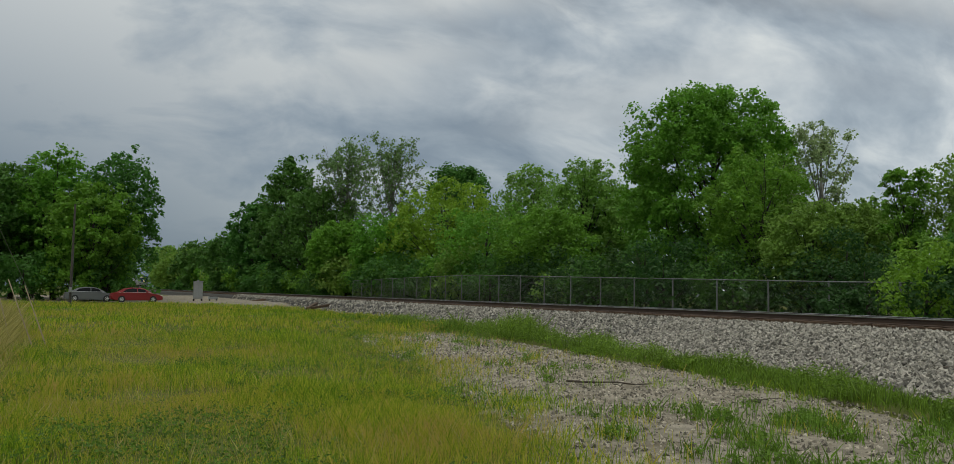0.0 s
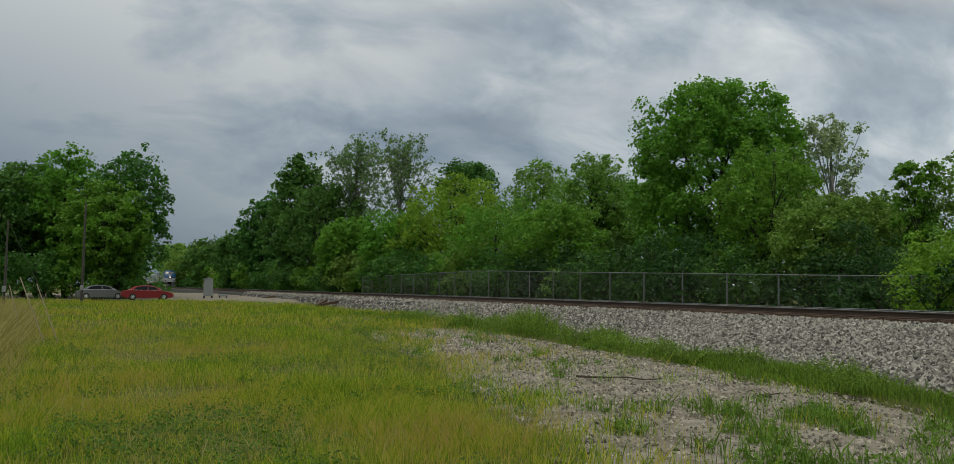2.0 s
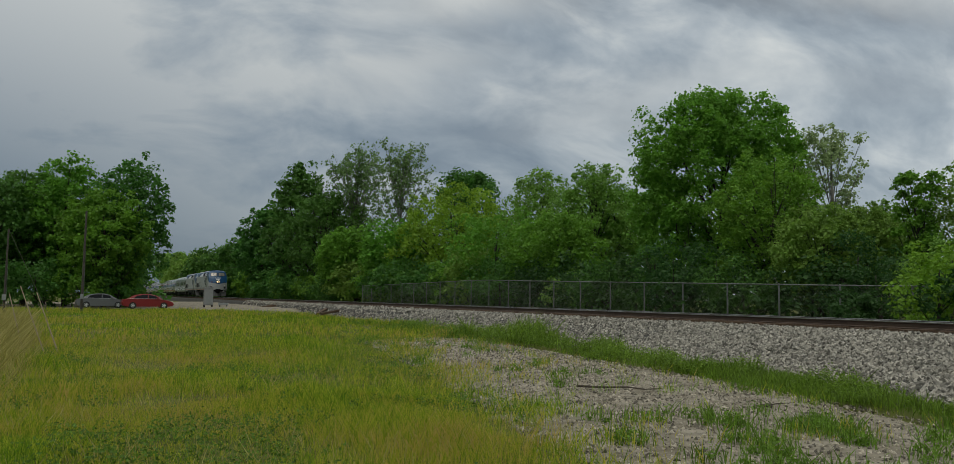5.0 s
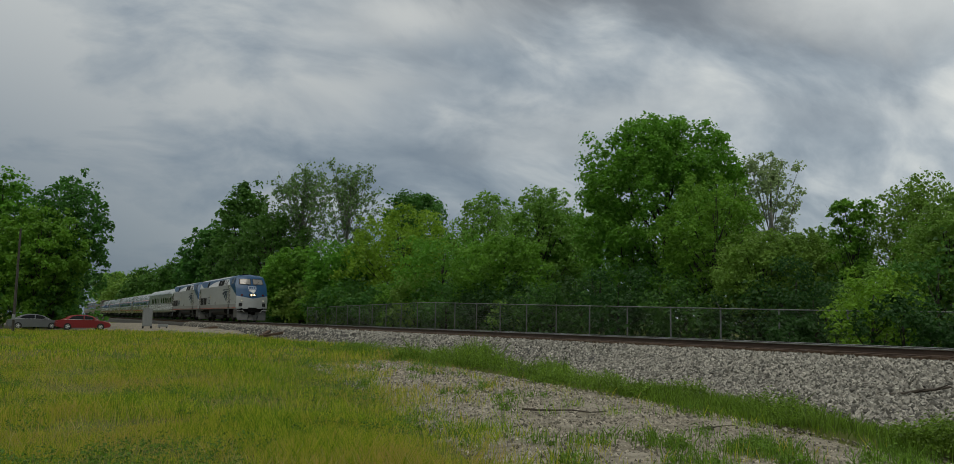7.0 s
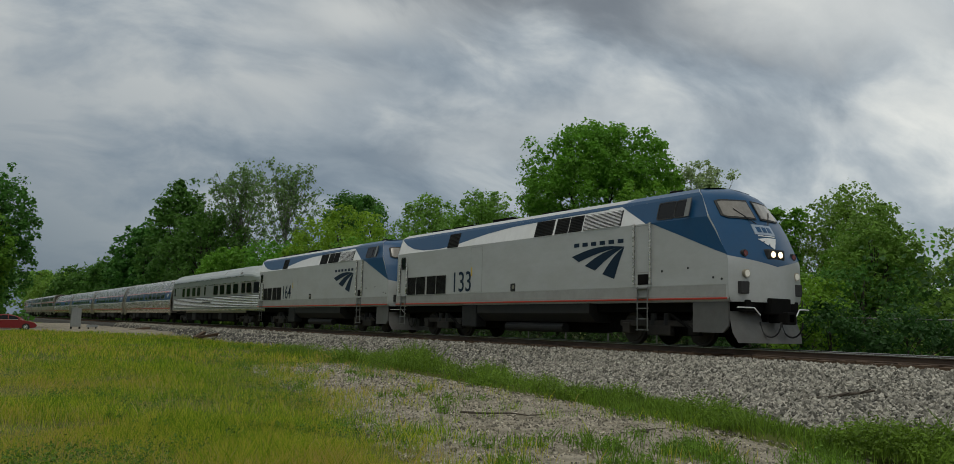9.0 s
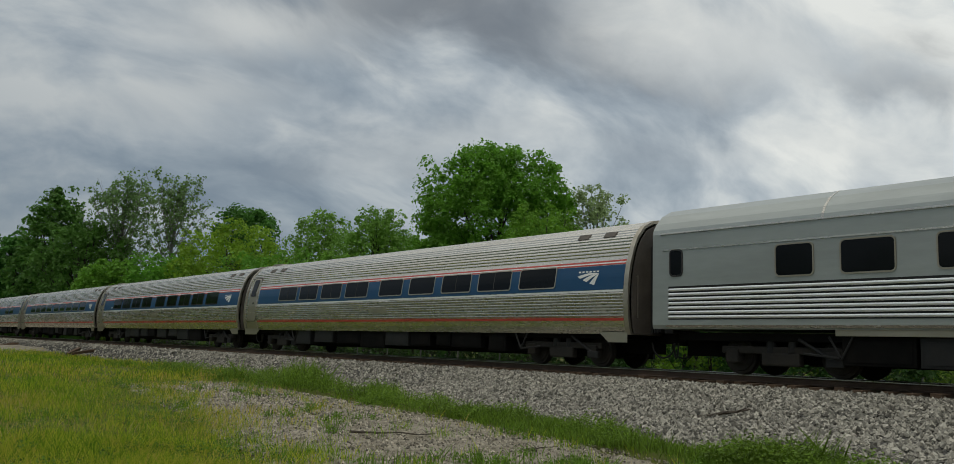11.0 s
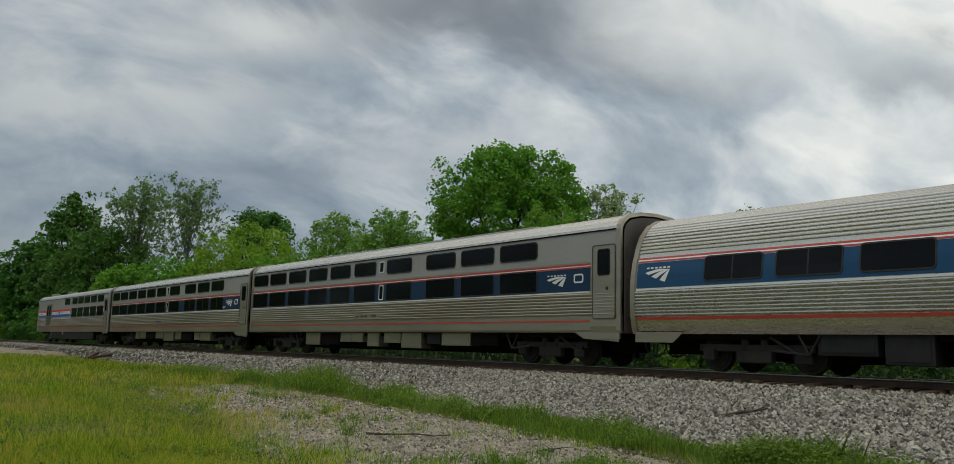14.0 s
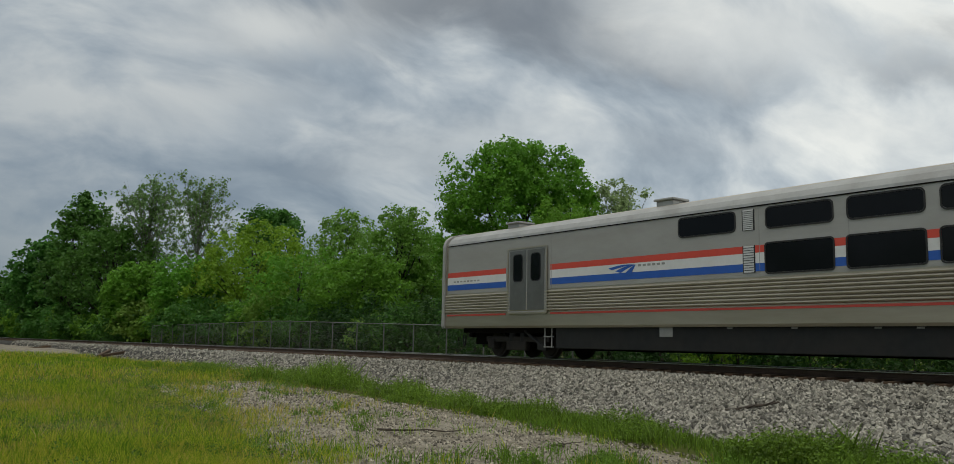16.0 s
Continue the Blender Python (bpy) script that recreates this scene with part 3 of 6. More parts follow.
plant([("round", "A", 34, 40.0, 14.1, 4.9), ("birch", "F", 36, 33.4, 12.2, 2.7), ("ash", "A", 33, 25.7, 7.4, 1.5), ("willow", "E", 36, 24.4, 8.7, 2.5), ("round", "E", 31, 19.8, 6.6, 1.9),
       ("tall", "B", 29, 131.9, 22.5, 5.2), ("tall", "B", 27.5, 150.8, 17.2, 5.5), ("poplar", "D", 33, 113.8, 23.4, 5.2), ("poplar", "D", 33, 94.8, 20.2, 4.0), ("round", "B", 29, 115.9, 16.6, 5.6),
       ("round", "C", 33, 78.3, 12.7, 5.6), ("ash", "B", 40, 90.4, 16.3, 5.0), ("willow", "E", 38, 69.9, 13.8, 3.9)], 100)
plant([("willow", "E", 36, 57.2, 12.4, 3.7), ("round", "A", 31, 54.3, 7.8, 3.6), ("round", "A", 29.5, 85.8, 10.0, 4.0), ("round", "A", 39, 58.2, 10.9, 3.2), ("round", "A", 27.5, 97.6, 9.7, 3.6),
       ("round", "A", 31, 32.5, 9.0, 2.9), ("bush", "C", 27, 19.8, 3.8, 1.5), ("willow", "E", 33, 28.7, 6.1, 2.1), ("willow", "E", 37, 30.7, 6.7, 2.0), ("round", "E", 30, 28.5, 6.0, 2.2),
       ("far", "B", 27.5, 176.2, 12.7, 6.0), ("far", "B", 28, 216.3, 12.7, 7.5), ("far", "E", 28, 262.8, 13.3, 9.5), ("far", "E", 29, 323.5, 16.3, 10.4), ("far", "A", 30, 62.7, 8.7, 4.0)], 200)
plant([("round", "A", 33, 21.5, 6.2, 2.0), ("round", "E", 33, 16.1, 6.3, 2.2), ("round", "A", -2.9, 103, 16.8, 4.9), ("round", "B", 3.2, 101, 16.4, 4.7), ("round", "B", -7.2, 106, 15.4, 4.9),
       ("round", "B", -5.8, 118, 16.0, 6.3), ("round", "A", 0.9, 97, 12.6, 4.4), ("round", "B", -10.6, 103, 13.2, 4.9), ("round", "B", 2.0, 120, 9.6, 3.9), ("far", "B", 3.4, 157, 11.0, 5.0)], 300)


def undergrowth():
    rng = random.Random(9)
    # G: near shrubs with the shade painted into their leaves
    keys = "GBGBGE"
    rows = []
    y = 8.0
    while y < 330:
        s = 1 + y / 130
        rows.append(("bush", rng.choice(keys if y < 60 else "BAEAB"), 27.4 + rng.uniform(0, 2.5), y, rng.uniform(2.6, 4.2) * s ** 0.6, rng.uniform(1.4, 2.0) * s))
        y += 2.0 * s
    plant(rows, 500)
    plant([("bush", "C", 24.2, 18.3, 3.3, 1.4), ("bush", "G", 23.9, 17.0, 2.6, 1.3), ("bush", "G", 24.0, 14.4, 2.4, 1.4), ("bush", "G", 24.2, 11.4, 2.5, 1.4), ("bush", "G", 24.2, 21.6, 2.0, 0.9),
           ("bush", "B", -10.0, 97.0, 5.4, 3.4), ("bush", "B", -5.4, 96.5, 5.0, 3.2), ("bush", "A", -1.2, 96.0, 4.4, 2.8), ("bush", "B", 2.4, 97.0, 5.0, 3.0), ("bush", "A", 2.6, 98.5, 4.6, 2.4), ("bush", "B", 3.0, 106.0, 4.4, 2.4)], 800)


undergrowth()



def wood_belt(name, points, h0, h1, count, leaf, seed, mat, label):
    """A deep belt of woodland: too many trees to count, as leaf clumps heaped along a line."""
    rng = np.random.default_rng(seed)
    p = np.array(points, float)
    seg = np.hypot(*np.diff(p, axis=0).T)
    at = np.concatenate([[0], np.cumsum(seg)])
    u = rng.random(count) * at[-1]
    x, y = np.interp(u, at, p[:, 0]), np.interp(u, at, p[:, 1])
    if h1 < 1:
        h0, h1 = h0 * np.hypot(x, y), h1 * np.hypot(x, y)
    crest = h0 + (h1 - h0) * (0.5 + 0.5 * np.sin(u * 0.35) * np.sin(u * 0.11 + 1)) + rng.normal(size=count) * 0.5
    z = np.minimum(crest, 13.0) * rng.random(count) ** 0.7
    off = rng.normal(size=(count, 2)) * 2.2
    cen = np.stack([x + off[:, 0], y + off[:, 1], z], -1)
    v, f = leaf_cloud(cen, np.full(count, 1.5), 23, leaf, rng)
    tagged(new(name, mesh_from(name, v, f, mat)), label, "woodland", kind="stuff")


wood_belt("woodland", [(46, -6), (44, 30), (43, 80), (42, 150), (40, 330)], 0.100, 0.125, 2600, 0.24, 71, LEAF_A, "dense green woodland behind the fence")
wood_belt("woodland", [(54, -10), (54, 120), (52, 330)], 4.0, 7.0, 1000, 0.32, 75, LEAF_B, "shaded woodland deep behind the fence")
# undergrowth leaves also carry painted shade
wood_belt("woodland", [(31, 10), (31, 60), (31, 120)], 1.5, 4.0, 1500, 0.24, 72, LEAF_SHADE, "tangled undergrowth between the trees")
# mostly hidden belt, added for darker car reflections and to close sky gaps
wood_belt("woodland", [(-18, 114), (2, 120), (3, 180), (4, 360)], 7.0, 11.0, 900, 0.7, 73, LEAF_B, "dark woodland added behind the left trees, mostly hidden")
# out of view beside and behind the camera; added to darken the train's reflections
wood_belt("woodland", [(-14, 100), (-45, 60), (-60, 0), (-50, -60), (0, -85), (60, -70)], 9.0, 14.0, 1400, 0.8, 74, LEAF_B, "unseen woodland belt added round the field to darken reflections")


# ---- grass, weeds and stones ----
def blades(x, y, z, h, w, rng, lean=0.35):
    """Bent narrow blades."""
    n = len(x)
    a = rng.random(n) * 2 * np.pi
    side = np.stack([np.cos(a) * w, np.sin(a) * w, np.zeros(n)], -1)
    b = rng.random(n) * 2 * np.pi
    q = h * lean * rng.random(n)
    l = np.stack([np.cos(b) * q, np.sin(b) * q, np.zeros(n)], -1)
    base = np.stack([x, y, z], -1)
    up = np.stack([np.zeros(n), np.zeros(n), h], -1)
    v = np.stack([base, base + up * 0.5 + l * 0.25 + side, base + up + l, base + up * 0.45 + l * 0.25 - side], 1).reshape(-1, 3)
    return v, np.arange(n * 4).reshape(n, 4)


def scatter(n, y0, y1, x_of, rng, power=1.0):
    y = y0 + (y1 - y0) * rng.random(n) ** power
    lo, hi = x_of(y)
    return lo + (hi - lo) * rng.random(n), y


def clumpy(x, y, scale, seed):
    return np.array([noise.noise(Vector((float(a) * scale, float(b) * scale, seed))) for a, b in zip(x, y)])


def stuff(name, v, f, mat, label, category):
    return tagged(new(name, mesh_from(name, v, f, mat)), label, category, kind="stuff")


def field(y):
    left = -0.14 * y - 1.5
    right = np.where(y < 30, lot_near(y) + 0.25 + 0.35 * np.sin(y * 1.3) * np.sin(y * 0.47 + 1), np.minimum(toe(y) + 0.2, np.interp(y, [30, 34], [10.5, 17])))
    return left, right


def make_grass():
    rng = np.random.default_rng(12)
    vs, fs, k = [], [], 0
    for n, y0, y1, hh, ww in ((130000, 4.0, 13, 0.17, 0.0027), (105000, 12, 30, 0.2, 0.0046), (80000, 28, 90, 0.25, 0.013)):
        x, y = scatter(n, y0, y1, field, rng)
        c = clumpy(x, y, 0.45, 1.0) + 0.5 * clumpy(x, y, 1.7, 4.0)
        edge = np.where(y < 30, np.clip((lot_near(y) + 0.5 - x) / 1.5, 0.05, 1), 1)
        keep = rng.random(n) < (0.85 + 0.5 * c) * edge
        x, y, c = x[keep], y[keep], c[keep]
        h = hh * (0.8 + 1.1 * c.clip(-0.5, 0.8)) * (0.4 + 1.0 * rng.random(len(x))) * (0.45 + 0.55 * edge[keep])
        v, f = blades(x, y, height(x, y), h, ww * (0.7 + 0.6 * rng.random(len(x))), rng, 0.6)
        vs.append(v), fs.append(f + k)
        k += len(v)
    # round the watcher's feet
    x, y = rng.uniform(-7, 4.2, 30000), rng.uniform(-8, 4.3, 30000)
    v, f = blades(x, y, height(x, y), 0.08 + 0.14 * rng.random(len(x)), 0.006, rng, 0.6)
    vs.append(v), fs.append(f + k)
    stuff("meadow_grass", np.concatenate(vs), np.concatenate(fs), GRASSM, "yellow-green uncut meadow grass", "grass")
    # dry stalks and seed heads: thin over the field, tall and thick towards the far left
    vs, fs, k = [], [], 0
    x, y = scatter(20000, 5, 34, field, rng)
    keep = clumpy(x, y, 0.3, 7.0) + 0.6 * clumpy(x, y, 1.1, 8.0) > 0.06
    x, y = x[keep], y[keep]
    v, f = blades(x, y, height(x, y), 0.14 + 0.24 * rng.random(len(x)) ** 1.5, 0.0009 + 0.00011 * y, rng, 0.55)
    vs.append(v), fs.append(f)
    k += len(v)
    n = 13000
    y = 12 + 24 * rng.random(n)
    x = -0.075 * y - 0.9 + rng.normal(size=n) * 1.0
    tall = np.clip((-0.03 * y - x) / 1.2, 0.25, 1.0)
    v, f = blades(x, y, height(x, y), (0.35 + 0.75 * rng.random(n)) * tall * np.interp(y, [12, 20, 30], [0.45, 0.9, 1.15]), 0.0042, rng, 0.8)
    vs.append(v), fs.append(f + k)
    stuff("dry_grass", np.concatenate(vs), np.concatenate(fs), STRAW, "tall dry tan grass stalks with seed heads", "grass")


def make_weeds():
    rng = np.random.default_rng(31)
    # broad-leaved plants among the grass
    x, y = scatter(3400, 4.2, 34, field, rng, 1.4)
    keep = clumpy(x, y, 0.4, 21.0) + 0.5 * clumpy(x, y, 1.5, 22.0) > 0.05
    x, y = x[keep], y[keep]
    r = 0.06 + 0.1 * rng.random(len(x))
    v, f = leaf_cloud(np.stack([x, y, height(x, y) + 0.07 + r * 0.4], -1), r, 26, 0.03, rng, 0.5)
    stuff("field_weeds", v, f, CLOVER, "dark green clover and weeds among the grass", "weeds")
    # green strip between the gravel and the ballast
    strip = lambda y: (np.where(y < 31, lot_far(y) + 0.05, 12.6), toe(y) + np.interp(y, [8, 14, 20, 30], [-0.35, -0.5, -0.5, 0.4]))
    x, y = scatter(2600, 5, 46, strip, rng, 1.25)
    c = clumpy(x, y, 0.5, 2.0)
    keep = rng.random(len(x)) < 0.6 + 2.0 * c
    x, y, c = x[keep], y[keep], c[keep]
    hgt = (0.07 + 0.16 * rng.random(len(x)) + 0.5 * c.clip(0, 1)) * np.interp(y, [16, 23, 30, 36], [1.0, 1.6, 1.6, 1.0])
    z = np.maximum(height(x, y), np.where(x > toe(y), 0.06 + (x - toe(y)) * 0.13, 0))
    cen = np.stack([x, y, z + hgt * 0.55], -1)
    v1, f1 = leaf_cloud(cen, hgt * 0.75 + 0.05, 34, 0.045, rng, 0.6)
    n = 13000
    bx, by = scatter(n, 5, 46, strip, rng, 1.2)
    bz = np.maximum(height(bx, by), np.where(bx > toe(by), 0.06 + (bx - toe(by)) * 0.13, 0))
    cc = clumpy(bx, by, 0.5, 2.0) + 0.5 * clumpy(bx, by, 1.9, 6.0)
    keep = cc > -0.12 + 0.3 * rng.random(len(cc))
    bx, by, bz, cc = bx[keep], by[keep], bz[keep], cc[keep]
    ex, ey = scatter(7000, 4.5, 15, strip, rng)
    ex += rng.normal(size=7000) * 0.2
    keep = clumpy(ex, ey, 0.8, 3.0) > -0.15
    ex, ey = ex[keep], ey[keep]
    ez = np.maximum(height(ex, ey), np.where(ex > toe(ey), 0.06 + (ex - toe(ey)) * 0.13, 0))
    bx, by, bz, cc = np.concatenate([bx, ex]), np.concatenate([by, ey]), np.concatenate([bz, ez]), np.concatenate([cc, clumpy(ex, ey, 0.8, 3.0) * 0.6])
    n = len(bx)
    v2, f2 = blades(bx, by, bz, (0.10 + 0.24 * rng.random(n)) * (0.7 + 2.3 * cc.clip(-0.28, 0.7)) * np.interp(by, [16, 23, 30, 36], [1.0, 1.6, 1.6, 1.0]), 0.005 + 0.0003 * by, rng, 0.7)
    stuff("weed_strip", np.concatenate([v1, v2]), np.concatenate([f1, f2 + len(v1)]), WEEDM, "fresh green weeds along the foot of the ballast", "weeds")
    # scattered weeds and tufts on the gravel
    near = lambda y: (np.full_like(y, 5.2), np.full_like(y, 10.4))
    x, y = scatter(230, 4.2, 8.6, near, rng)
    keep = clumpy(x, y, 0.9, 9.0) > -0.02
    x, y = x[keep], y[keep]
    lot = lambda y: (lot_near(y), lot_far(y))
    x2, y2 = scatter(240, 8, 30, lot, rng)
    keep = clumpy(x2, y2, 0.6, 5.0) > 0.1
    x, y = np.concatenate([x, x2[keep], [9.9, 10.0, 9.7]]), np.concatenate([y, y2[keep], [25.6, 25.8, 25.5]])
    r = np.concatenate([0.06 + 0.10 * rng.random(len(x) - 3), [0.3, 0.34, 0.25]])
    cen = np.stack([x, y, height(x, y) + r * 0.6], -1)
    v1, f1 = leaf_cloud(cen, r, 36, 0.042, rng, 0.6)
    n = 5000
    k = rng.integers(0, len(x), n)
    bx, by = x[k] + rng.normal(size=n) * 0.13, y[k] + rng.normal(size=n) * 0.13
    v2, f2 = blades(bx, by, height(bx, by), 0.1 + 0.2 * rng.random(n), np.full(n, 0.006), rng, 0.7)
    stuff("gravel_weeds", np.concatenate([v1, v2]), np.concatenate([f1, f2 + len(v1)]), WEEDM, "low green weeds growing through the gravel", "weeds")
    # straw-coloured tufts at the gravel's edge
    n = 9000
    y = 5 + 24 * rng.random(n) ** 1.3
    x = lot_near(y) + 0.2 + rng.normal(size=n) * 0.55
    keep = clumpy(x, y, 0.7, 12.0) > -0.05
    x, y = x[keep], y[keep]
    # dry tufts out on the gravel
    ty = 7 + 22 * rng.random(150)
    tx = lot_near(ty) + (lot_far(ty) - lot_near(ty)) * rng.random(150) ** 1.3
    k = rng.integers(0, 150, 4200)
    x, y = np.concatenate([x, tx[k] + rng.normal(size=4200) * 0.12]), np.concatenate([y, ty[k] + rng.normal(size=4200) * 0.12])
    v, f = blades(x, y, height(x, y), 0.1 + 0.24 * rng.random(len(x)) ** 1.4, np.full(len(x), 0.0035), rng, 0.6)
    stuff("edge_tufts", v, f, GRASSM, "sparse yellowing grass tufts at the gravel's edge", "grass")


def stones(x, y, z, size, rng):
    """Squat angular stones: six corners each, pushed about."""
    n = len(x)
    o = np.array([(1, 0, 0), (0, 1, 0), (-1, 0, 0), (0, -1, 0), (0.1, 0.1, 0.9), (-0.1, 0, -0.9)])
    v = o[None] * (0.65 + 0.7 * rng.random((n, 6, 1))) + rng.normal(size=(n, 6, 3)) * 0.16
    a = rng.random(n) * 2 * np.pi
    t = rng.normal(size=n) * 0.5
    ca, sa, ct, st = np.cos(a), np.sin(a), np.cos(t), np.sin(t)
    X, Y, Z = v[..., 0], v[..., 1] * 0.75, v[..., 2]
    Y, Z = Y * ct[:, None] - Z * st[:, None], Y * st[:, None] + Z * ct[:, None]
    X, Y = X * ca[:, None] - Y * sa[:, None], X * sa[:, None] + Y * ca[:, None]
    v = np.stack([X, Y, Z], -1) * size[:, None, None] + np.stack([x, y, z], -1)[:, None]
    f = np.array([(0, 1, 4), (1, 2, 4), (2, 3, 4), (3, 0, 4), (1, 0, 5), (2, 1, 5), (3, 2, 5), (0, 3, 5)])
    return v.reshape(-1, 3), (np.arange(n)[:, None, None] * 6 + f).reshape(-1, 3)


def bank(x, y):
    t = toe(y)
    q = np.clip((x - t) / (17.5 - t), -0.1, 1)
    return np.where(x < 17.5, np.interp(q, [-0.1, 0, 0.35, 0.7, 1], [0.0, 0.06, 0.32, 0.60, 0.785]), np.interp(x, [17.5, 18.0, 21.1], [0.785, 0.84, 0.84]))


def make_stones():
    rng = np.random.default_rng(5)
    slope = lambda y: (toe(y) - 0.15, np.full_like(y, 18.45))
    vs, fs, k = [], [], 0
    for n, y0, y1, s in ((32000, 5, 22, 0.049), (16000, 21, 46, 0.055), (7000, 45, 110, 0.085)):
        x, y = scatter(n, y0, y1, slope, rng)
        v, f = stones(x, y, bank(x, y) + 0.05 * rng.random(n) ** 2 - 0.012, s * (0.55 + 0.9 * rng.random(n)), rng)
        vs.append(v), fs.append(f + k)
        k += len(v)
    stuff("ballast_stones", np.concatenate(vs), np.concatenate(fs), STONE, "loose angular grey ballast stones", "ballast")
    n = 22000
    lot = lambda y: (lot_near(y) - 0.2, lot_far(y) + 0.2)
    x, y = scatter(n, 4, 30, lot, rng, 1.25)
    v, f = stones(x, y, height(x, y) + 0.028, (0.011 + 0.022 * rng.random(n) ** 2) * (1 + 0.025 * y), rng)
    stuff("gravel_stones", v, f, PEBBLE, "small pale gravel stones", "gravel")


make_grass()
make_weeds()
make_stones()


# ---- train: every car's own y runs from its leading coupler backwards, z up from the rail ----
LOCO, CAR = 21.03, 25.91
CARS = []       # (thing, distance of its leading coupler behind the train's nose)
BROWN = material("end_wall_grime", (0.10, 0.085, 0.07), 0.7, var=0.3, scale=2.0, dirt=(0.05, 0.042, 0.035), dirt_amount=0.6)
RUBBER = material("rubber_seal", (0.02, 0.02, 0.02), 0.7, var=0.2)
GREYSILL = material("grey_sill_paint", (0.30, 0.30, 0.285), 0.5, var=0.1, dirt=(0.2, 0.19, 0.17), dirt_amount=0.4)
DULL = material("dull_steel", (0.45, 0.41, 0.335), 0.4, metal=0.8, var=0.1, scale=1.0, dirt=(0.24, 0.195, 0.13), dirt_amount=0.5, dirt_scale=0.8, stretch=(1, 0.15, 1))
BANDBLUE = material("navy_band_paint", (0.008, 0.034, 0.085), 0.36, spec=0.35, var=0.12, scale=1.2, dirt=(0.02, 0.035, 0.065), dirt_amount=0.3)
GREYROOF = material("grey_roof", (0.40, 0.40, 0.385), 0.45, metal=0.3, var=0.12, scale=1.5, dirt=(0.25, 0.24, 0.22), dirt_amount=0.5)
CARSTEEL = material("weathered_silver_steel", (0.40, 0.425, 0.405), 0.36, metal=0.5, var=0.1, scale=0.9, dirt=(0.24, 0.25, 0.235), dirt_amount=0.45, dirt_scale=0.8, stretch=(1, 0.2, 1))
DOORGREY = material("dark_door_steel", (0.19, 0.19, 0.18), 0.35, metal=0.6, var=0.15, dirt=(0.12, 0.11, 0.1), dirt_amount=0.4)
BRIGHTBLUE = material("bright_blue_stripe", (0.02, 0.10, 0.42), 0.4, var=0.08)
BRIGHTRED = material("bright_red_stripe", (0.62, 0.07, 0.045), 0.4, var=0.08)
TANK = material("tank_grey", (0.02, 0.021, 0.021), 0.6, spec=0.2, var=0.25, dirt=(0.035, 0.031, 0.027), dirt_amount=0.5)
TRUCK = material("truck_grime", (0.028, 0.026, 0.023), 0.75, spec=0.2, var=0.35, scale=3.0, dirt=(0.05, 0.042, 0.033), dirt_amount=0.6)
PLOW = material("plow_grey", (0.10, 0.10, 0.095), 0.6, var=0.2, dirt=(0.08, 0.07, 0.06), dirt_amount=0.5)
LAMP = material("headlamp_glow", (1.0, 0.78, 0.45), 0.3, emit=3.0)
DITCH = material("ditch_lamp_glow", (0.5, 0.48, 0.43), 0.3, emit=0.35)
LENS_RED = material("marker_lens", (0.15, 0.01, 0.01), 0.2)
YELLOW = material("yellow_label", (0.6, 0.42, 0.05), 0.5)


def loop_from(half):
    """A closed outline from the half profile [(half width, z)], listed from the bottom to the crown."""
    return [(-x, z) for x, z in half] + [(x, z) for x, z in reversed(half) if x > 1e-4]


def surface(half):
    zs, xs = [z for _, z in half], [x for x, _ in half]
    return lambda z: float(np.interp(z, zs, xs))


def fluted(half, z0, z1, pitch, depth):
    """Adds rounded ribs to a half profile between two heights, along its arc."""
    pts = np.array(half)
    arc = np.concatenate([[0], np.cumsum(np.hypot(*np.diff(pts, axis=0).T))])
    a0, a1 = np.interp([z0, z1], pts[:, 1], arc)
    n = max(1, round((a1 - a0) / pitch))
    out = [(x, z) for x, z in half if z <= z0 - 1e-6]
    for k in range(n * 4 + 1):
        a = a0 + (a1 - a0) * k / (n * 4)
        x, z = np.interp(a, arc, pts[:, 0]), np.interp(a, arc, pts[:, 1])
        e = 1e-3
        tx, tz = np.interp(a + e, arc, pts[:, 0]) - np.interp(a - e, arc, pts[:, 0]), np.interp(a + e, arc, pts[:, 1]) - np.interp(a - e, arc, pts[:, 1])
        q = math.hypot(tx, tz) or 1
        d = depth * (0, 0.85, 1, 0.85)[k % 4]
        out.append((x + tz / q * d, z - tx / q * d))
    return out + [(x, z) for x, z in half if z >= z1 + 1e-6]


def loft(bm, loop, stations):
    """Rings of an outline at (s, width factor, crown factor above 2 m)."""
    rings = [[bm.verts.new((x * k, s, z if z < 2 else 2 + (z - 2) * c)) for x, z in loop] for s, k, c in stations]
    n = len(loop)
    for a, b in zip(rings, rings[1:]):
        for i in range(n):
            bm.faces.new((a[i], a[(i + 1) % n], b[(i + 1) % n], b[i]))
    bm.faces.new(rings[0]), bm.faces.new(rings[-1][::-1])
    return bm


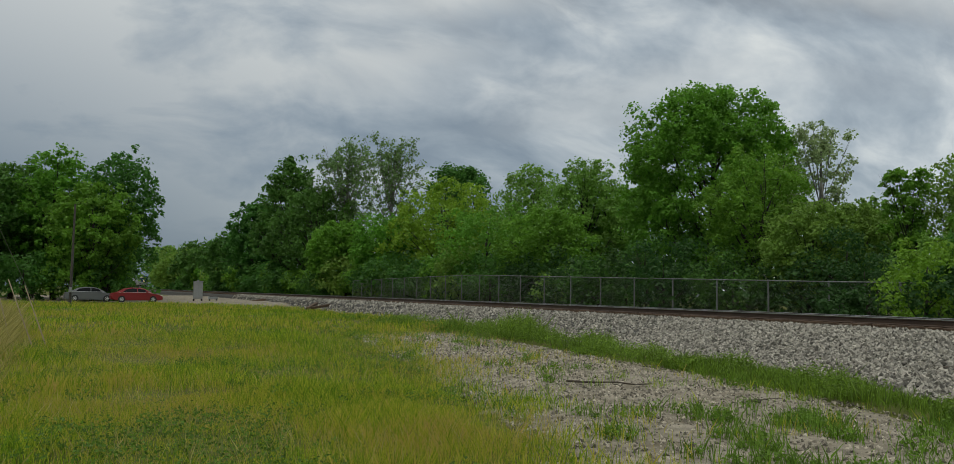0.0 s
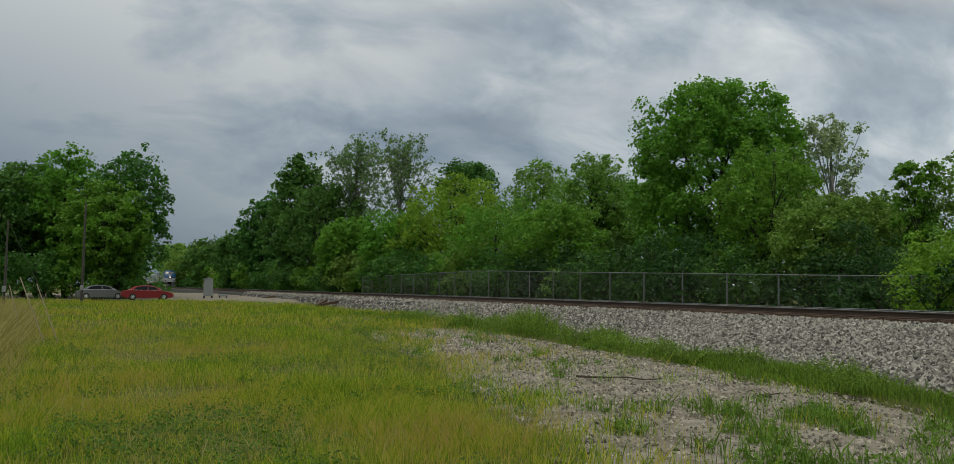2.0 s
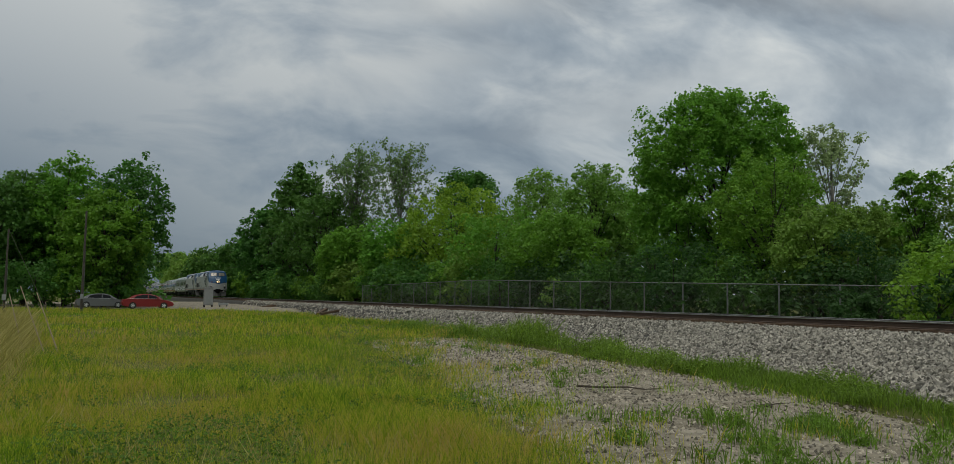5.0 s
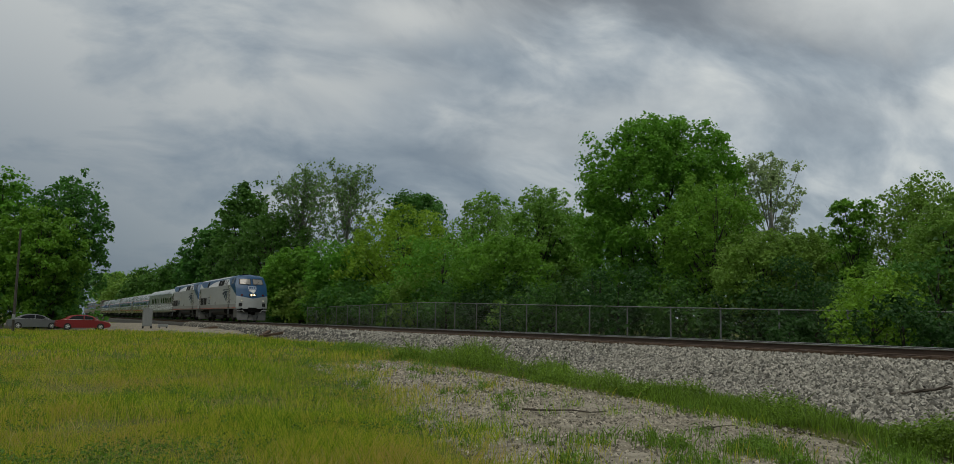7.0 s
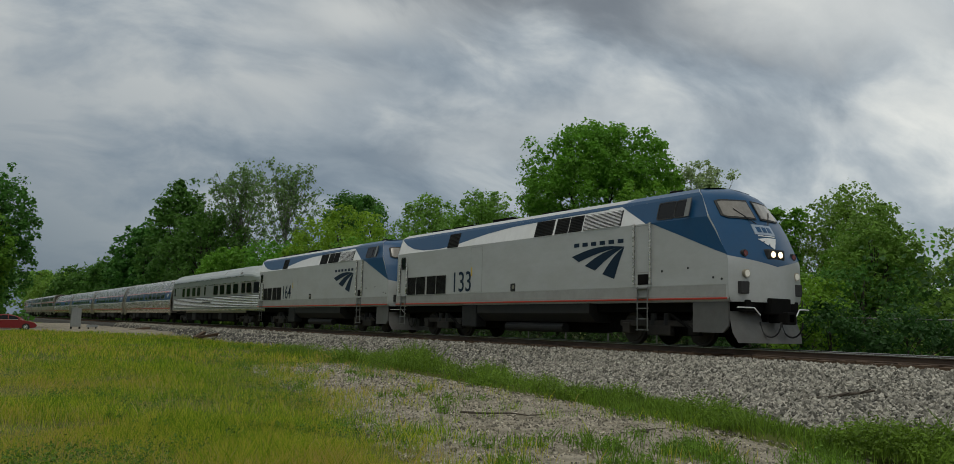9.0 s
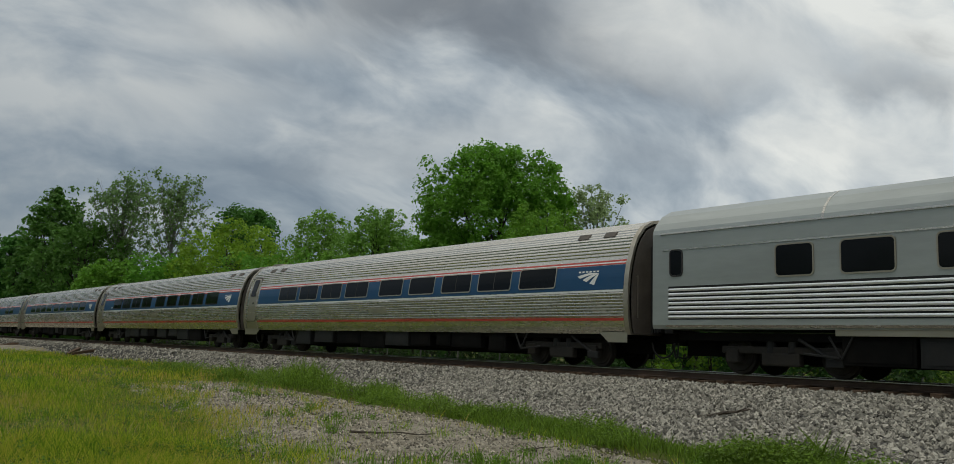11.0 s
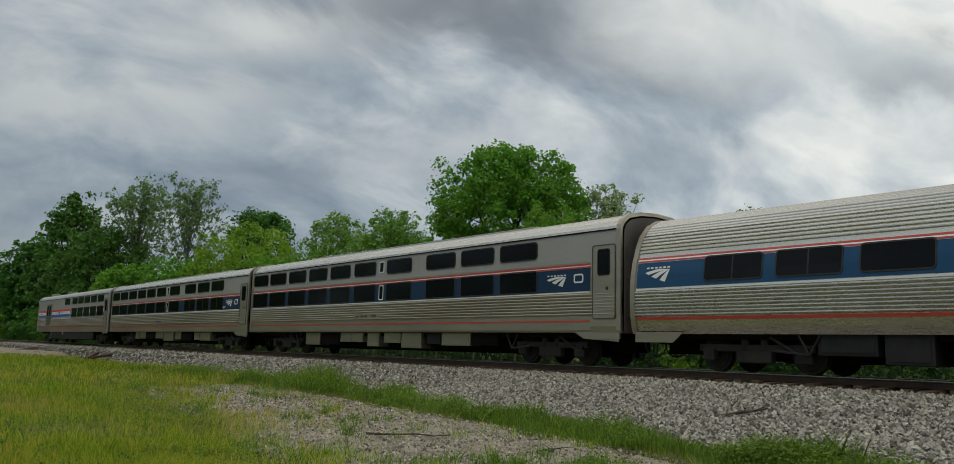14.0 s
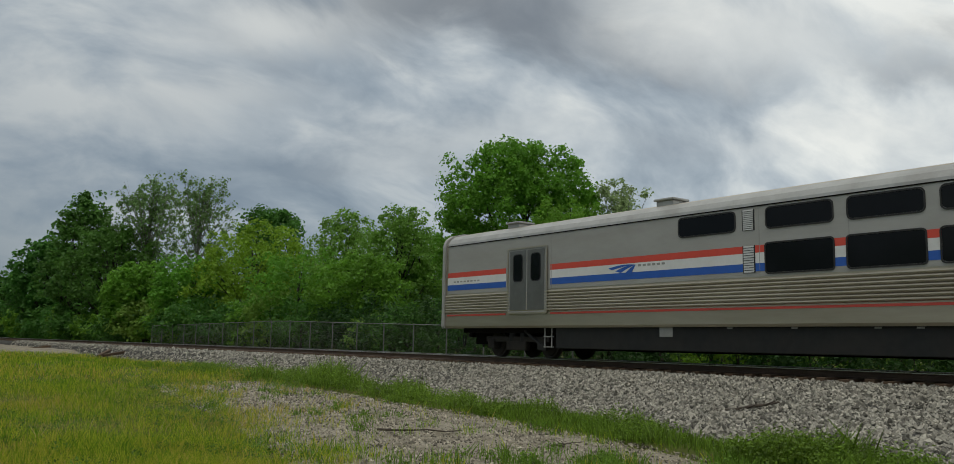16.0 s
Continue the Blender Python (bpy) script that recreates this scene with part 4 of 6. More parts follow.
def plate(bm, side, surf, s0, s1, z0, z1, off=0.006, depth=0.02, r=0.0, mid=3):
    """A panel that follows the car's side, with rounded corners and an edge."""
    lv = []
    arcs = [math.pi / 2 * k / 4 for k in range(5)] if r else []
    lv += [(z0 + r - r * math.cos(a), r - r * math.sin(a)) for a in arcs] or [(z0, 0)]
    lv += [(z0 + r + (z1 - z0 - 2 * r) * k / mid, 0) for k in range(1, mid)]
    lv += [(z1 - r + r * math.cos(a), r - r * math.sin(a)) for a in reversed(arcs)] or [(z1, 0)]
    f = [[bm.verts.new((side * (surf(z) + off), s, z)) for s in (s0 + i, s1 - i)] for z, i in lv]
    b = [[bm.verts.new((side * (surf(z) + off - depth), s, z)) for s in (s0 + i, s1 - i)] for z, i in lv]
    for (p, q), (u, v) in zip(f, f[1:]):
        bm.faces.new((p, q, v, u))
    rim = [x[0] for x in f] + [x[1] for x in reversed(f)]
    back = [x[0] for x in b] + [x[1] for x in reversed(b)]
    n = len(rim)
    for i in range(n):
        bm.faces.new((rim[i], rim[(i + 1) % n], back[(i + 1) % n], back[i]))
    return bm


def ring(bm, side, surf, s0, s1, z0, z1, w, off, r):
    """A raised frame round an opening."""
    def outline(g):
        rr, pts = r + g, []
        for cs, cz, a0 in ((s1 + g - rr, z1 + g - rr, 0), (s0 - g + rr, z1 + g - rr, 90), (s0 - g + rr, z0 - g + rr, 180), (s1 + g - rr, z0 - g + rr, 270)):
            pts += [(cs + rr * math.cos(radians(a0 + 22.5 * k)), cz + rr * math.sin(radians(a0 + 22.5 * k))) for k in range(5)]
        return pts
    rows = []
    for g, o in ((w, off - 0.02), (w, off), (0, off), (0, off - 0.02)):
        rows.append([bm.verts.new((side * (surf(z) + o), s, z)) for s, z in outline(g)])
    n = len(rows[0])
    for a, b in zip(rows, rows[1:]):
        for i in range(n):
            bm.faces.new((a[i], a[(i + 1) % n], b[(i + 1) % n], b[i]))
    return bm


def flat(bm, side, surf, pts, off):
    """A flat painted shape (s, z) laid on the side, split so that it follows the profile."""
    vs = [bm.verts.new((side * (surf(z) + off), s, z)) for s, z in pts]
    bm.faces.new(vs)
    return bm


def ribbon(bm, side, surf, low, high, off):
    """A band between two curves given as equal lists of (s, z)."""
    a = [bm.verts.new((side * (surf(z) + off), s, z)) for s, z in low]
    b = [bm.verts.new((side * (surf(z) + off), s, z)) for s, z in high]
    for i in range(len(a) - 1):
        bm.faces.new((a[i], a[i + 1], b[i + 1], b[i]))
    return bm


def window(car, side, surf, s0, s1, z0, z1, r=0.09, frame_mat=None, split=False):
    bm = ring(bmesh.new(), side, surf, s0, s1, z0, z1, 0.035, 0.024, r)
    w = part("window", bm, frame_mat or RUBBER, car)
    part("pane", plate(bmesh.new(), side, surf, s0 + 0.005, s1 - 0.005, z0 + 0.005, z1 - 0.005, 0.015, 0.02, r), GLASS, w)
    if split:
        part("mullion", plate(bmesh.new(), side, surf, (s0 + s1) / 2 - 0.02, (s0 + s1) / 2 + 0.02, z0, z1, 0.019, 0.02), RUBBER, w)
    return w


def lettering(car, text, side, s, z, size, mat, x, name="number", squash=1.0):
    """Painted characters as a thin mesh on the side; s is where the word begins as read."""
    cu = bpy.data.curves.new(name, "FONT")
    cu.body, cu.size, cu.extrude, cu.align_x = text, size, 0.002, "CENTER"
    cu.offset = 0.002 * size
    tmp = bpy.data.objects.new("tmp", cu)
    me = bpy.data.meshes.new_from_object(tmp)
    bpy.data.objects.remove(tmp)
    bpy.data.curves.remove(cu)
    # on the -x side the reader sees +y to the left
    m = Matrix.Translation((side * x, s, z)) @ Euler((radians(90), 0, radians(-90 if side < 0 else 90))).to_matrix().to_4x4() @ Matrix.Diagonal((squash, 1, 1, 1))
    me.transform(m)
    me.materials.append(mat)
    ob = new(name, me)
    ob.parent = car
    return ob


def fan_mark(car, side, surf, s0, s1, z0, z1, mat, off, bars=True):
    """Three swept bands of the railway's mark, with the name above as plain bars."""
    s_of = lambda u: s1 + (s0 - s1) * (1 - u)
    w, h = s1 - s0, z1 - z0
    k = -1 if side < 0 else 1
    for a, b in (((0.0, 0.80), (0.14, 0.60)), ((0.26, 0.45), (0.46, 0.26)), ((0.60, 0.12), (0.82, -0.06))):
        bm = bmesh.new()
        low, high = [], []
        for i in range(9):
            t = i / 8
            for lst, p, bow in ((high, a, 0.16), (low, b, 0.08)):
                u = p[0] + (1.0 - p[0]) * t
                v = p[1] + (1.0 - p[1]) * t + bow * math.sin(math.pi * t) * (1 - 0.6 * p[0])
                lst.append((s1 - u * w if side < 0 else s0 + u * w, z0 + v * h))
        ribbon(bm, side, surf, low, high, off)
        part("emblem_band", bm, mat, car)
    if bars:
        n = 6
        for i in range(n):
            bm = bmesh.new()
            a = s0 + w * (0.02 + i / n)
            plate(bm, side, surf, a, a + w / n * 0.62, z1 + 0.13 * h, z1 + 0.27 * h, off, 0.004)
            part("name_bar", bm, mat, car)


def wheelset(parent, s, r):
    ws = part("axle", tube(bmesh.new(), (-0.9, s, r), (0.9, s, r), 0.08), DARK, parent)
    for side in (-1, 1):
        bm = bmesh.new()
        tube(bm, (side * 0.70, s, r), (side * 0.83, s, r), r - 0.01, sides=28)
        tube(bm, (side * 0.68, s, r), (side * 0.70, s, r), r + 0.02, sides=28)
        tube(bm, (side * 0.83, s, r), (side * 0.87, s, r), r * 0.82, r * 0.78, sides=28)
        tube(bm, (side * 0.87, s, r), (side * 1.0, s, r), 0.13, sides=12)
        part("wheel", bm, TRUCK, ws)


def truck(car, s, base, r, loco=False):
    bm = bmesh.new()
    # bolster drawn oversized: added dark bulk in place of shade under the car
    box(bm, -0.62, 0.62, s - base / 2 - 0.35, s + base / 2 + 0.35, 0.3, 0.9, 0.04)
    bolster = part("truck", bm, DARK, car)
    for k in (-0.5, 0.5):
        wheelset(bolster, s + k * base, r)
    for side in (-1, 1):
        bm = bmesh.new()
        x = side * 1.08
        box(bm, x - 0.08, x + 0.08, s - base / 2 - 0.32, s + base / 2 + 0.32, r + 0.06, r + 0.24, 0.03)
        for k in (-0.5, 0.5):
            box(bm, x - 0.13, x + 0.13, s + k * base - 0.17, s + k * base + 0.17, r - 0.17, r + 0.17, 0.04)
        box(bm, x - 0.11, x + 0.11, s - 0.5, s + 0.5, r - 0.22, r + 0.1, 0.05)
        part("side_frame", bm, TRUCK, bolster)
        for k in (-0.28, 0.28):
            bm = bmesh.new()
            tube(bm, (x, s + k, r + 0.1), (x, s + k, r + 0.46), 0.12, 0.11, sides=12)
            part("spring", bm, TANK, bolster)
        bm = bmesh.new()
        tube(bm, (x + side * 0.16, s - base * 0.2, r + 0.42), (x + side * 0.16, s - base * 0.55, r - 0.1), 0.045)
        box(bm, x + side * 0.1, x + side * 0.22, s - base * 0.62, s - base * 0.46, r - 0.2, r, 0.02)
        part("damper", bm, TANK if not loco else DARK, bolster)
    return bolster


def coupler(car, s0, s1):
    bm = bmesh.new()
    box(bm, -0.12, 0.12, s0, s1, 0.72, 0.98, 0.03)
    box(bm, -0.2, 0.2, s0 if s0 < 5 else s1 - 0.2, s0 + 0.2 if s0 < 5 else s1, 0.68, 1.02, 0.04)
    part("coupler", bm, DARK, car)
    for side in (-1, 1):
        bm = bmesh.new()
        for i in range(8):
            a0, a1 = math.pi * i / 8, math.pi * (i + 1) / 8
            c, w = (s0 + s1) / 2, abs(s1 - s0) / 2
            tube(bm, (side * 0.45, c - w * math.cos(a0), 0.75 - 0.42 * math.sin(a0)), (side * 0.45, c - w * math.cos(a1), 0.75 - 0.42 * math.sin(a1)), 0.025, sides=6)
        part("air_hose", bm, RUBBER, car)


def grille(car, side, surf, s0, s1, z0, z1, n, mat, off=0.01, tilt=0.012, name="grille"):
    g = part(name, plate(bmesh.new(), side, surf, s0, s1, z0, z1, off - 0.004, 0.02), RUBBER, car)
    for i in range(n):
        a = z0 + (z1 - z0) * (i + 0.15) / n
        b = a + (z1 - z0) / n * (0.82 if name == "side_louvre" else 0.55)
        bm = bmesh.new()
        vs = [bm.verts.new((side * (surf(z) + o), s, z)) for z, o in ((a, off + tilt), (b, off - 0.002)) for s in (s0 + 0.03, s1 - 0.03)]
        bm.faces.new((vs[0], vs[1], vs[3], vs[2]))
        vs2 = [bm.verts.new((side * (surf(z) + o), s, z)) for z, o in ((a, off + tilt), (a, off - 0.003)) for s in (s0 + 0.03, s1 - 0.03)]
        bm.faces.new((vs2[0], vs2[1], vs2[3], vs2[2]))
        part("slat", bm, mat, g)


# -- locomotive --
LOCO_HALF = [(1.44, 1.28), (1.52, 1.36), (1.52, 1.74), (1.525, 1.76), (1.52, 2.45), (1.52, 2.9), (1.52, 3.3), (1.52, 3.69), (1.33, 4.36), (1.28, 4.46), (1.0, 4.62), (0.0, 4.70)]


def front_s(x, z):
    """The nose: upright to 2.5 m, then raked back; slightly pointed in plan."""
    corner = float(np.interp(z, [1.0, 2.45, 3.3, 3.69, 4.36, 4.55, 4.70], [0.85, 0.88, 1.30, 1.55, 1.98, 2.2, 2.6]))
    hw = float(np.interp(z, [z_ for _, z_ in LOCO_HALF], [x_ for x_, _ in LOCO_HALF]))
    return corner - 0.42 * (1 - min(1, abs(x) / max(hw, 0.2)) ** 1.8)


def make_loco(number, lead, label):
    loco = empty("locomotive", label, "locomotive", "locomotives of the train", at=(TRACK, 0, RAIL))
    surf = surface(LOCO_HALF)
    # hood
    bm = bmesh.new()
    lp = loop_from(LOCO_HALF)
    a = [bm.verts.new((x, front_s(x, z) if abs(x) > 0.9 else 2.75, z)) for x, z in lp]
    b = [bm.verts.new((x, 3.2, z)) for x, z in lp]
    c = [bm.verts.new((x, 20.9, z)) for x, z in lp]
    d = [bm.verts.new((x * 0.96, 21.08, z if z < 4 else 4 + (z - 4) * 0.7)) for x, z in lp]
    n = len(lp)
    for p, q in ((a, b), (b, c), (c, d)):
        for i in range(n):
            bm.faces.new((p[i], p[(i + 1) % n], q[(i + 1) % n], q[i]))
    bm.faces.new(d[::-1])
    part("hood", bm, SILVER, loco)

    def face(z_lo, z_hi, rows, off):
        bm = bmesh.new()
        cols = np.linspace(-1, 1, 17)
        grid = []
        for k in range(rows + 1):
            row = []
            for u in cols:
                lo, hi = z_lo(abs(u)), z_hi(abs(u))
                z = lo + (hi - lo) * k / rows
                x = u * surf(z)
                row.append(bm.verts.new((x, front_s(x, z) - off, z)))
            grid.append(row)
        for p, q in zip(grid, grid[1:]):
            for i in range(16):
                bm.faces.new((p[i], p[i + 1], q[i + 1], q[i]))
        return bm
    vee = lambda u: 2.28 + 0.27 * u
    part("nose", face(lambda u: 1.28, vee, 8, 0.0), SILVER, loco, smooth=True)
    part("cab_front", face(vee, lambda u: 4.69, 20, 0.0), BLUE, loco, "blue painted cab front", smooth=True)
    bm = bmesh.new()
    rows = [[bm.verts.new((x, s, 4.704 - 0.08 * (x / 0.95) ** 2)) for x in np.linspace(-0.95, 0.95, 9)] for s in (2.2, 2.6, 3.0)]
    for p, q in zip(rows, rows[1:]):
        for i in range(8):
            bm.faces.new((p[i], p[i + 1], q[i + 1], q[i]))
    part("cab_roof", bm, BLUE, loco)
    # windshields, number board and the emblem on the raked front
    def on_front(pts, off, name, mat, under=loco):
        bm = bmesh.new()
        bm.faces.new([bm.verts.new((x, 0, z)) for x, z in pts])
        bmesh.ops.triangulate(bm, faces=bm.faces[:])
        bmesh.ops.subdivide_edges(bm, edges=bm.edges[:], cuts=3, use_grid_fill=True)
        for v in bm.verts:
            v.co.y = front_s(v.co.x, v.co.z) - off
        r = bmesh.ops.extrude_face_region(bm, geom=bm.faces[:])
        bmesh.ops.translate(bm, verts=[v for v in r["geom"] if isinstance(v, bmesh.types.BMVert)], vec=(0, 0.02, 0))
        return part(name, bm, mat, under)
    for side in (-1, 1):
        q = lambda pts: [(side * x, z) for x, z in pts]
        w = on_front(q([(0.09, 3.66), (1.02, 3.66), (1.2, 3.72), (1.14, 4.18), (0.98, 4.24), (0.09, 4.26)]), 0.035, "windshield", RUBBER)
        on_front(q([(0.14, 3.71), (1.02, 3.71), (1.13, 3.75), (1.08, 4.15), (0.96, 4.19), (0.14, 4.21)]), 0.05, "pane", MATS.get("windshield_glass") or material("windshield_glass", (0.22, 0.20, 0.17), 0.12, spec=0.7, var=0.25), w)
        bm = bmesh.new()
        tube(bm, (side * 0.25, front_s(0.25, 3.5) - 0.06, 3.52), (side * 0.75, front_s(0.75, 3.95) - 0.07, 3.95), 0.014)
        part("wiper", bm, RUBBER, w)
        # marker and ditch lamps
        for x, z, rad, mat, nm in ((1.02, 2.62, 0.075, LENS_RED, "marker_lamp"), (1.05, 2.06, 0.09, DITCH, "ditch_lamp")):
            s = front_s(x, z)
            rim = part(nm, tube(bmesh.new(), (side * x, s - 0.05, z), (side * x, s + 0.05, z), rad + 0.03, sides=18), DULL if rad > 0.08 else RUBBER, loco)
            part("lens", tube(bmesh.new(), (side * x, s - 0.062, z), (side * x, s - 0.04, z), rad, sides=18), mat, rim)
        bm = bmesh.new()
        s = front_s(1.1, 1.65)
        box(bm, side * 0.82, side * 1.28, s - 0.05, s + 0.1, 1.5, 1.84, 0.02)
        part("step_pocket", bm, RUBBER, loco)
        bm = bmesh.new()
        s = front_s(1.2, 1.2)
        tube(bm, (side * 0.95, s - 0.25, 1.12), (side * 1.5, s - 0.15, 1.12), 0.018)
        tube(bm, (side * 0.75, s - 0.3, 0.92), (side * 0.95, s - 0.25, 1.12), 0.018)
        part("uncoupling_lever", bm, WHITE, loco)
    on_front([(-0.42, 3.2), (0.42, 3.2), (0.4, 3.5), (-0.4, 3.5)], 0.02, "number_board", material("number_board_glass", (0.30, 0.35, 0.42), 0.3, var=0.2))
    for k, (x0, x1) in enumerate(((-0.3, -0.14), (-0.08, 0.08), (0.14, 0.3))):
        on_front([(x0, 3.27), (x1, 3.27), (x1, 3.43), (x0, 3.43)], 0.026, "number_bar", BLUE)
    for x0, z0 in ((-0.40, 3.06), (-0.22, 2.96), (-0.02, 2.86)):
        on_front([(x0, z0), (x0 + 0.13, z0 - 0.07), (0.12 + x0 * 0.3, 2.99 + (z0 - 2.86) * 0.3), (0.38, 3.12), (0.05 + x0 * 0.4, 3.06 + (z0 - 2.86) * 0.25)], 0.018, "emblem_band", WHITE)
    on_front([(-0.34, 3.15), (0.36, 3.15), (0.36, 3.18), (-0.34, 3.18)], 0.016, "name_bar", WHITE)
    bm = bmesh.new()
    s = front_s(0, 2.6)
    box(bm, -0.36, 0.36, s - 0.06, s + 0.2, 2.47, 2.77, 0.06)
    hb = part("headlight", bm, RUBBER, loco)
    for x in (-0.15, 0.15):
        part("lens", tube(bmesh.new(), (x, s - 0.075, 2.62), (x, s - 0.05, 2.62), 0.085, sides=18), LAMP, hb)
    # plow and front skirt
    bm = bmesh.new()
    cols = np.linspace(-1, 1, 9)
    grid = [[bm.verts.new((u * w, s0 + 0.2 * abs(u) - bow * (1 - u * u), z)) for u in cols] for z, w, s0, bow in ((1.02, 1.36, 0.78, 0.02), (0.75, 1.40, 0.72, 0.06), (0.45, 1.44, 0.62, 0.10), (0.16, 1.34, 0.50, 0.10))]
    for p, q in zip(grid, grid[1:]):
        for i in range(8):
            if not (2 < i < 5 and p is grid[0]):
                bm.faces.new((p[i], p[i + 1], q[i + 1], q[i]))
    part("plow", bm, PLOW, loco, "grey steel plow")
    bm = bmesh.new()
    box(bm, -1.1, 1.1, 0.62, 0.9, 1.0, 1.34, 0.03)
    box(bm, -0.42, 0.42, 0.35, 0.8, 0.95, 1.4, 0.04)
    part("buffer_beam", bm, DARK, loco)
    coupler(loco, 0.0, 0.7)
    coupler(loco, 20.9, 21.3)
    for side in (-1, 1):
        # upper side: white band, blue sweep at the tail, blue cab side
        bm = bmesh.new()
        ribbon(bm, side, surf, [(5.35, 3.7), (20.85, 3.7)], [(5.35, 4.355), (20.85, 4.355)], 0.004)
        ribbon(bm, side, surf, [(4.1, 3.7), (5.35, 3.7)], [(5.0, 4.15), (5.35, 4.355)], 0.004)
        part("white_band", bm, WHITE, loco, "white upper side panel")
        low = [(20.7, 4.34), (20.2, 4.1), (19.4, 3.88), (18.4, 3.76), (17.2, 3.73), (16.0, 3.78), (14.6, 3.95), (13.2, 4.12), (11.5, 4.24), (9.0, 4.30), (6.0, 4.335)]
        bm = bmesh.new()
        ribbon(bm, side, surf, low, [(s, 4.36) for s, _ in low], 0.009)
        ribbon(bm, side, surf, [(3.0, 4.362), (20.8, 4.362)], [(3.0, 4.455), (20.8, 4.455)], 0.006)
        part("blue_sweep", bm, BLUE, loco, "curved blue stripe under the roof edge")
        bm = bmesh.new()
        ribbon(bm, side, surf, [(5.35, 4.355), (4.1, 3.69)], [(1.98, 4.355), (1.60, 3.69)], 0.005)
        ribbon(bm, side, surf, [(5.35, 4.355), (2.0, 4.355)], [(5.35, 4.46), (2.12, 4.46)], 0.006)
        ribbon(bm, side, surf, [(5.35, 4.46), (2.12, 4.46)], [(5.0, 4.62), (2.4, 4.62)], 0.008)
        ribbon(bm, side, surf, [(3.9, 3.69), (2.6, 3.2), (1.3, 2.70), (0.89, 2.56)], [(1.61, 3.69), (1.29, 3.2), (1.0, 2.72), (0.885, 2.562)], 0.0045)
        part("cab_side_panel", bm, BLUE, loco, "blue cab side")
        # cab windows
        window(loco, side, surf, 2.95, 3.62, 3.78, 4.26, 0.05)
        window(loco, side, surf, 2.42, 2.9, 3.78, 4.26, 0.05)
        bm = bmesh.new()
        plate(bm, side, surf, 2.25, 2.42, 3.75, 4.3, 0.12, 0.03)
        part("wind_deflector", bm, GALV, loco)
        # intakes and louvres in the white band
        for s0, s1 in ((8.85, 9.95), (7.98, 8.72), (7.22, 7.94)):
            grille(loco, side, surf, s0, s1, 3.72, 4.28, 10, DARK, 0.02, 0.012, "intake")
        grille(loco, side, surf, 15.4, 16.3, 3.72, 4.32, 10, DARK, 0.022, 0.012, "intake")
        grille(loco, side, surf, 5.25, 7.15, 3.73, 4.26, 11, WHITE, 0.02, 0.03, "louvre")
        for s0, s1 in ((18.15, 19.85), (16.3, 18.0)):
            grille(loco, side, surf, s0, s1, 1.78, 2.56, 16, DARK, 0.012, 0.014)
            bm = bmesh.new()
            ring(bm, side, surf, s0, s1, 1.78, 2.56, 0.03, 0.02, 0.02)
            plate(bm, side, surf, (s0 + s1) / 2 - 0.012, (s0 + s1) / 2 + 0.012, 1.78, 2.56, 0.032, 0.02)
            part("grille_frame", bm, GREYSILL, loco)
        # sill, red line, access panels
        part("sill", plate(bmesh.new(), side, surf, 0.95, 21.0, 1.40, 1.74, 0.006, 0.01), GREYSILL, loco)
        part("red_line", plate(bmesh.new(), side, surf, 0.92, 21.05, 1.335, 1.39, 0.012, 0.02), BRIGHTRED, loco, "thin red stripe")
        for s0, s1, z0, z1 in ((13.45, 14.3, 1.8, 3.6), (19.9, 20.55, 1.8, 3.56), (3.9, 4.48, 2.2, 3.64)):
            bm = bmesh.new()
            ring(bm, side, surf, s0, s1, z0, z1, 0.012, 0.006, 0.02)
            part("door_seam", bm, GREYSILL, loco)
        window(loco, side, surf, 20.12, 20.5, 3.0, 3.5, 0.06)
        bm = bmesh.new()
        plate(bm, side, surf, 14.2, 14.28, 2.45, 2.8, 0.009, 0.01)
        part("warning_label", bm, YELLOW, loco)
        # step wells and grab rails
        for s in (4.2, 20.22):
            bm = bmesh.new()
            plate(bm, side, surf, s - 0.24, s + 0.24, 1.82, 2.14, 0.008, 0.01)
            if s < 10:
                part("step_well", bm, DARK, loco)
            else:
                bm.free()
            ladder = bmesh.new()
            for k in (-0.22, 0.22):
                tube(ladder, (side * 1.56, s + k, 0.42), (side * 1.56, s + k, 1.75), 0.02, sides=6)
            for z in (0.45, 0.78, 1.1, 1.42, 1.7):
                box(ladder, side * 1.5, side * 1.62, s - 0.22, s + 0.22, z - 0.015, z + 0.015)
            part("ladder", ladder, GALV, loco)
            for k in (-0.36, 0.36):
                bm = bmesh.new()
                z0, z1 = (1.82, 3.9) if s < 10 else (1.82, 3.2)
                # flat dark strip beside each rail paints its shadow and the recess
                part("rail_recess", plate(bmesh.new(), side, surf, s + k + 0.03, s + k + 0.11, z0, z1 - 0.22, 0.005, 0.01), TANK, loco)
                x = side * 1.60
                tube(bm, (x, s + k, z0), (x, s + k, z1 - (0.2 if s < 10 else 0)), 0.034, sides=8)
                for z in (z0 + 0.02, z1 - 0.24):
                    tube(bm, (side * 1.5, s + k, z), (x, s + k, z), 0.018, sides=6)
                part("grab_rail", bm, STEEL, loco)
        bm = bmesh.new()
        plate(bm, side, surf, 11.08, 11.4, 1.76, 2.06, 0.008, 0.02, 0.04)
        part("fuel_filler", bm, RUBBER, loco)
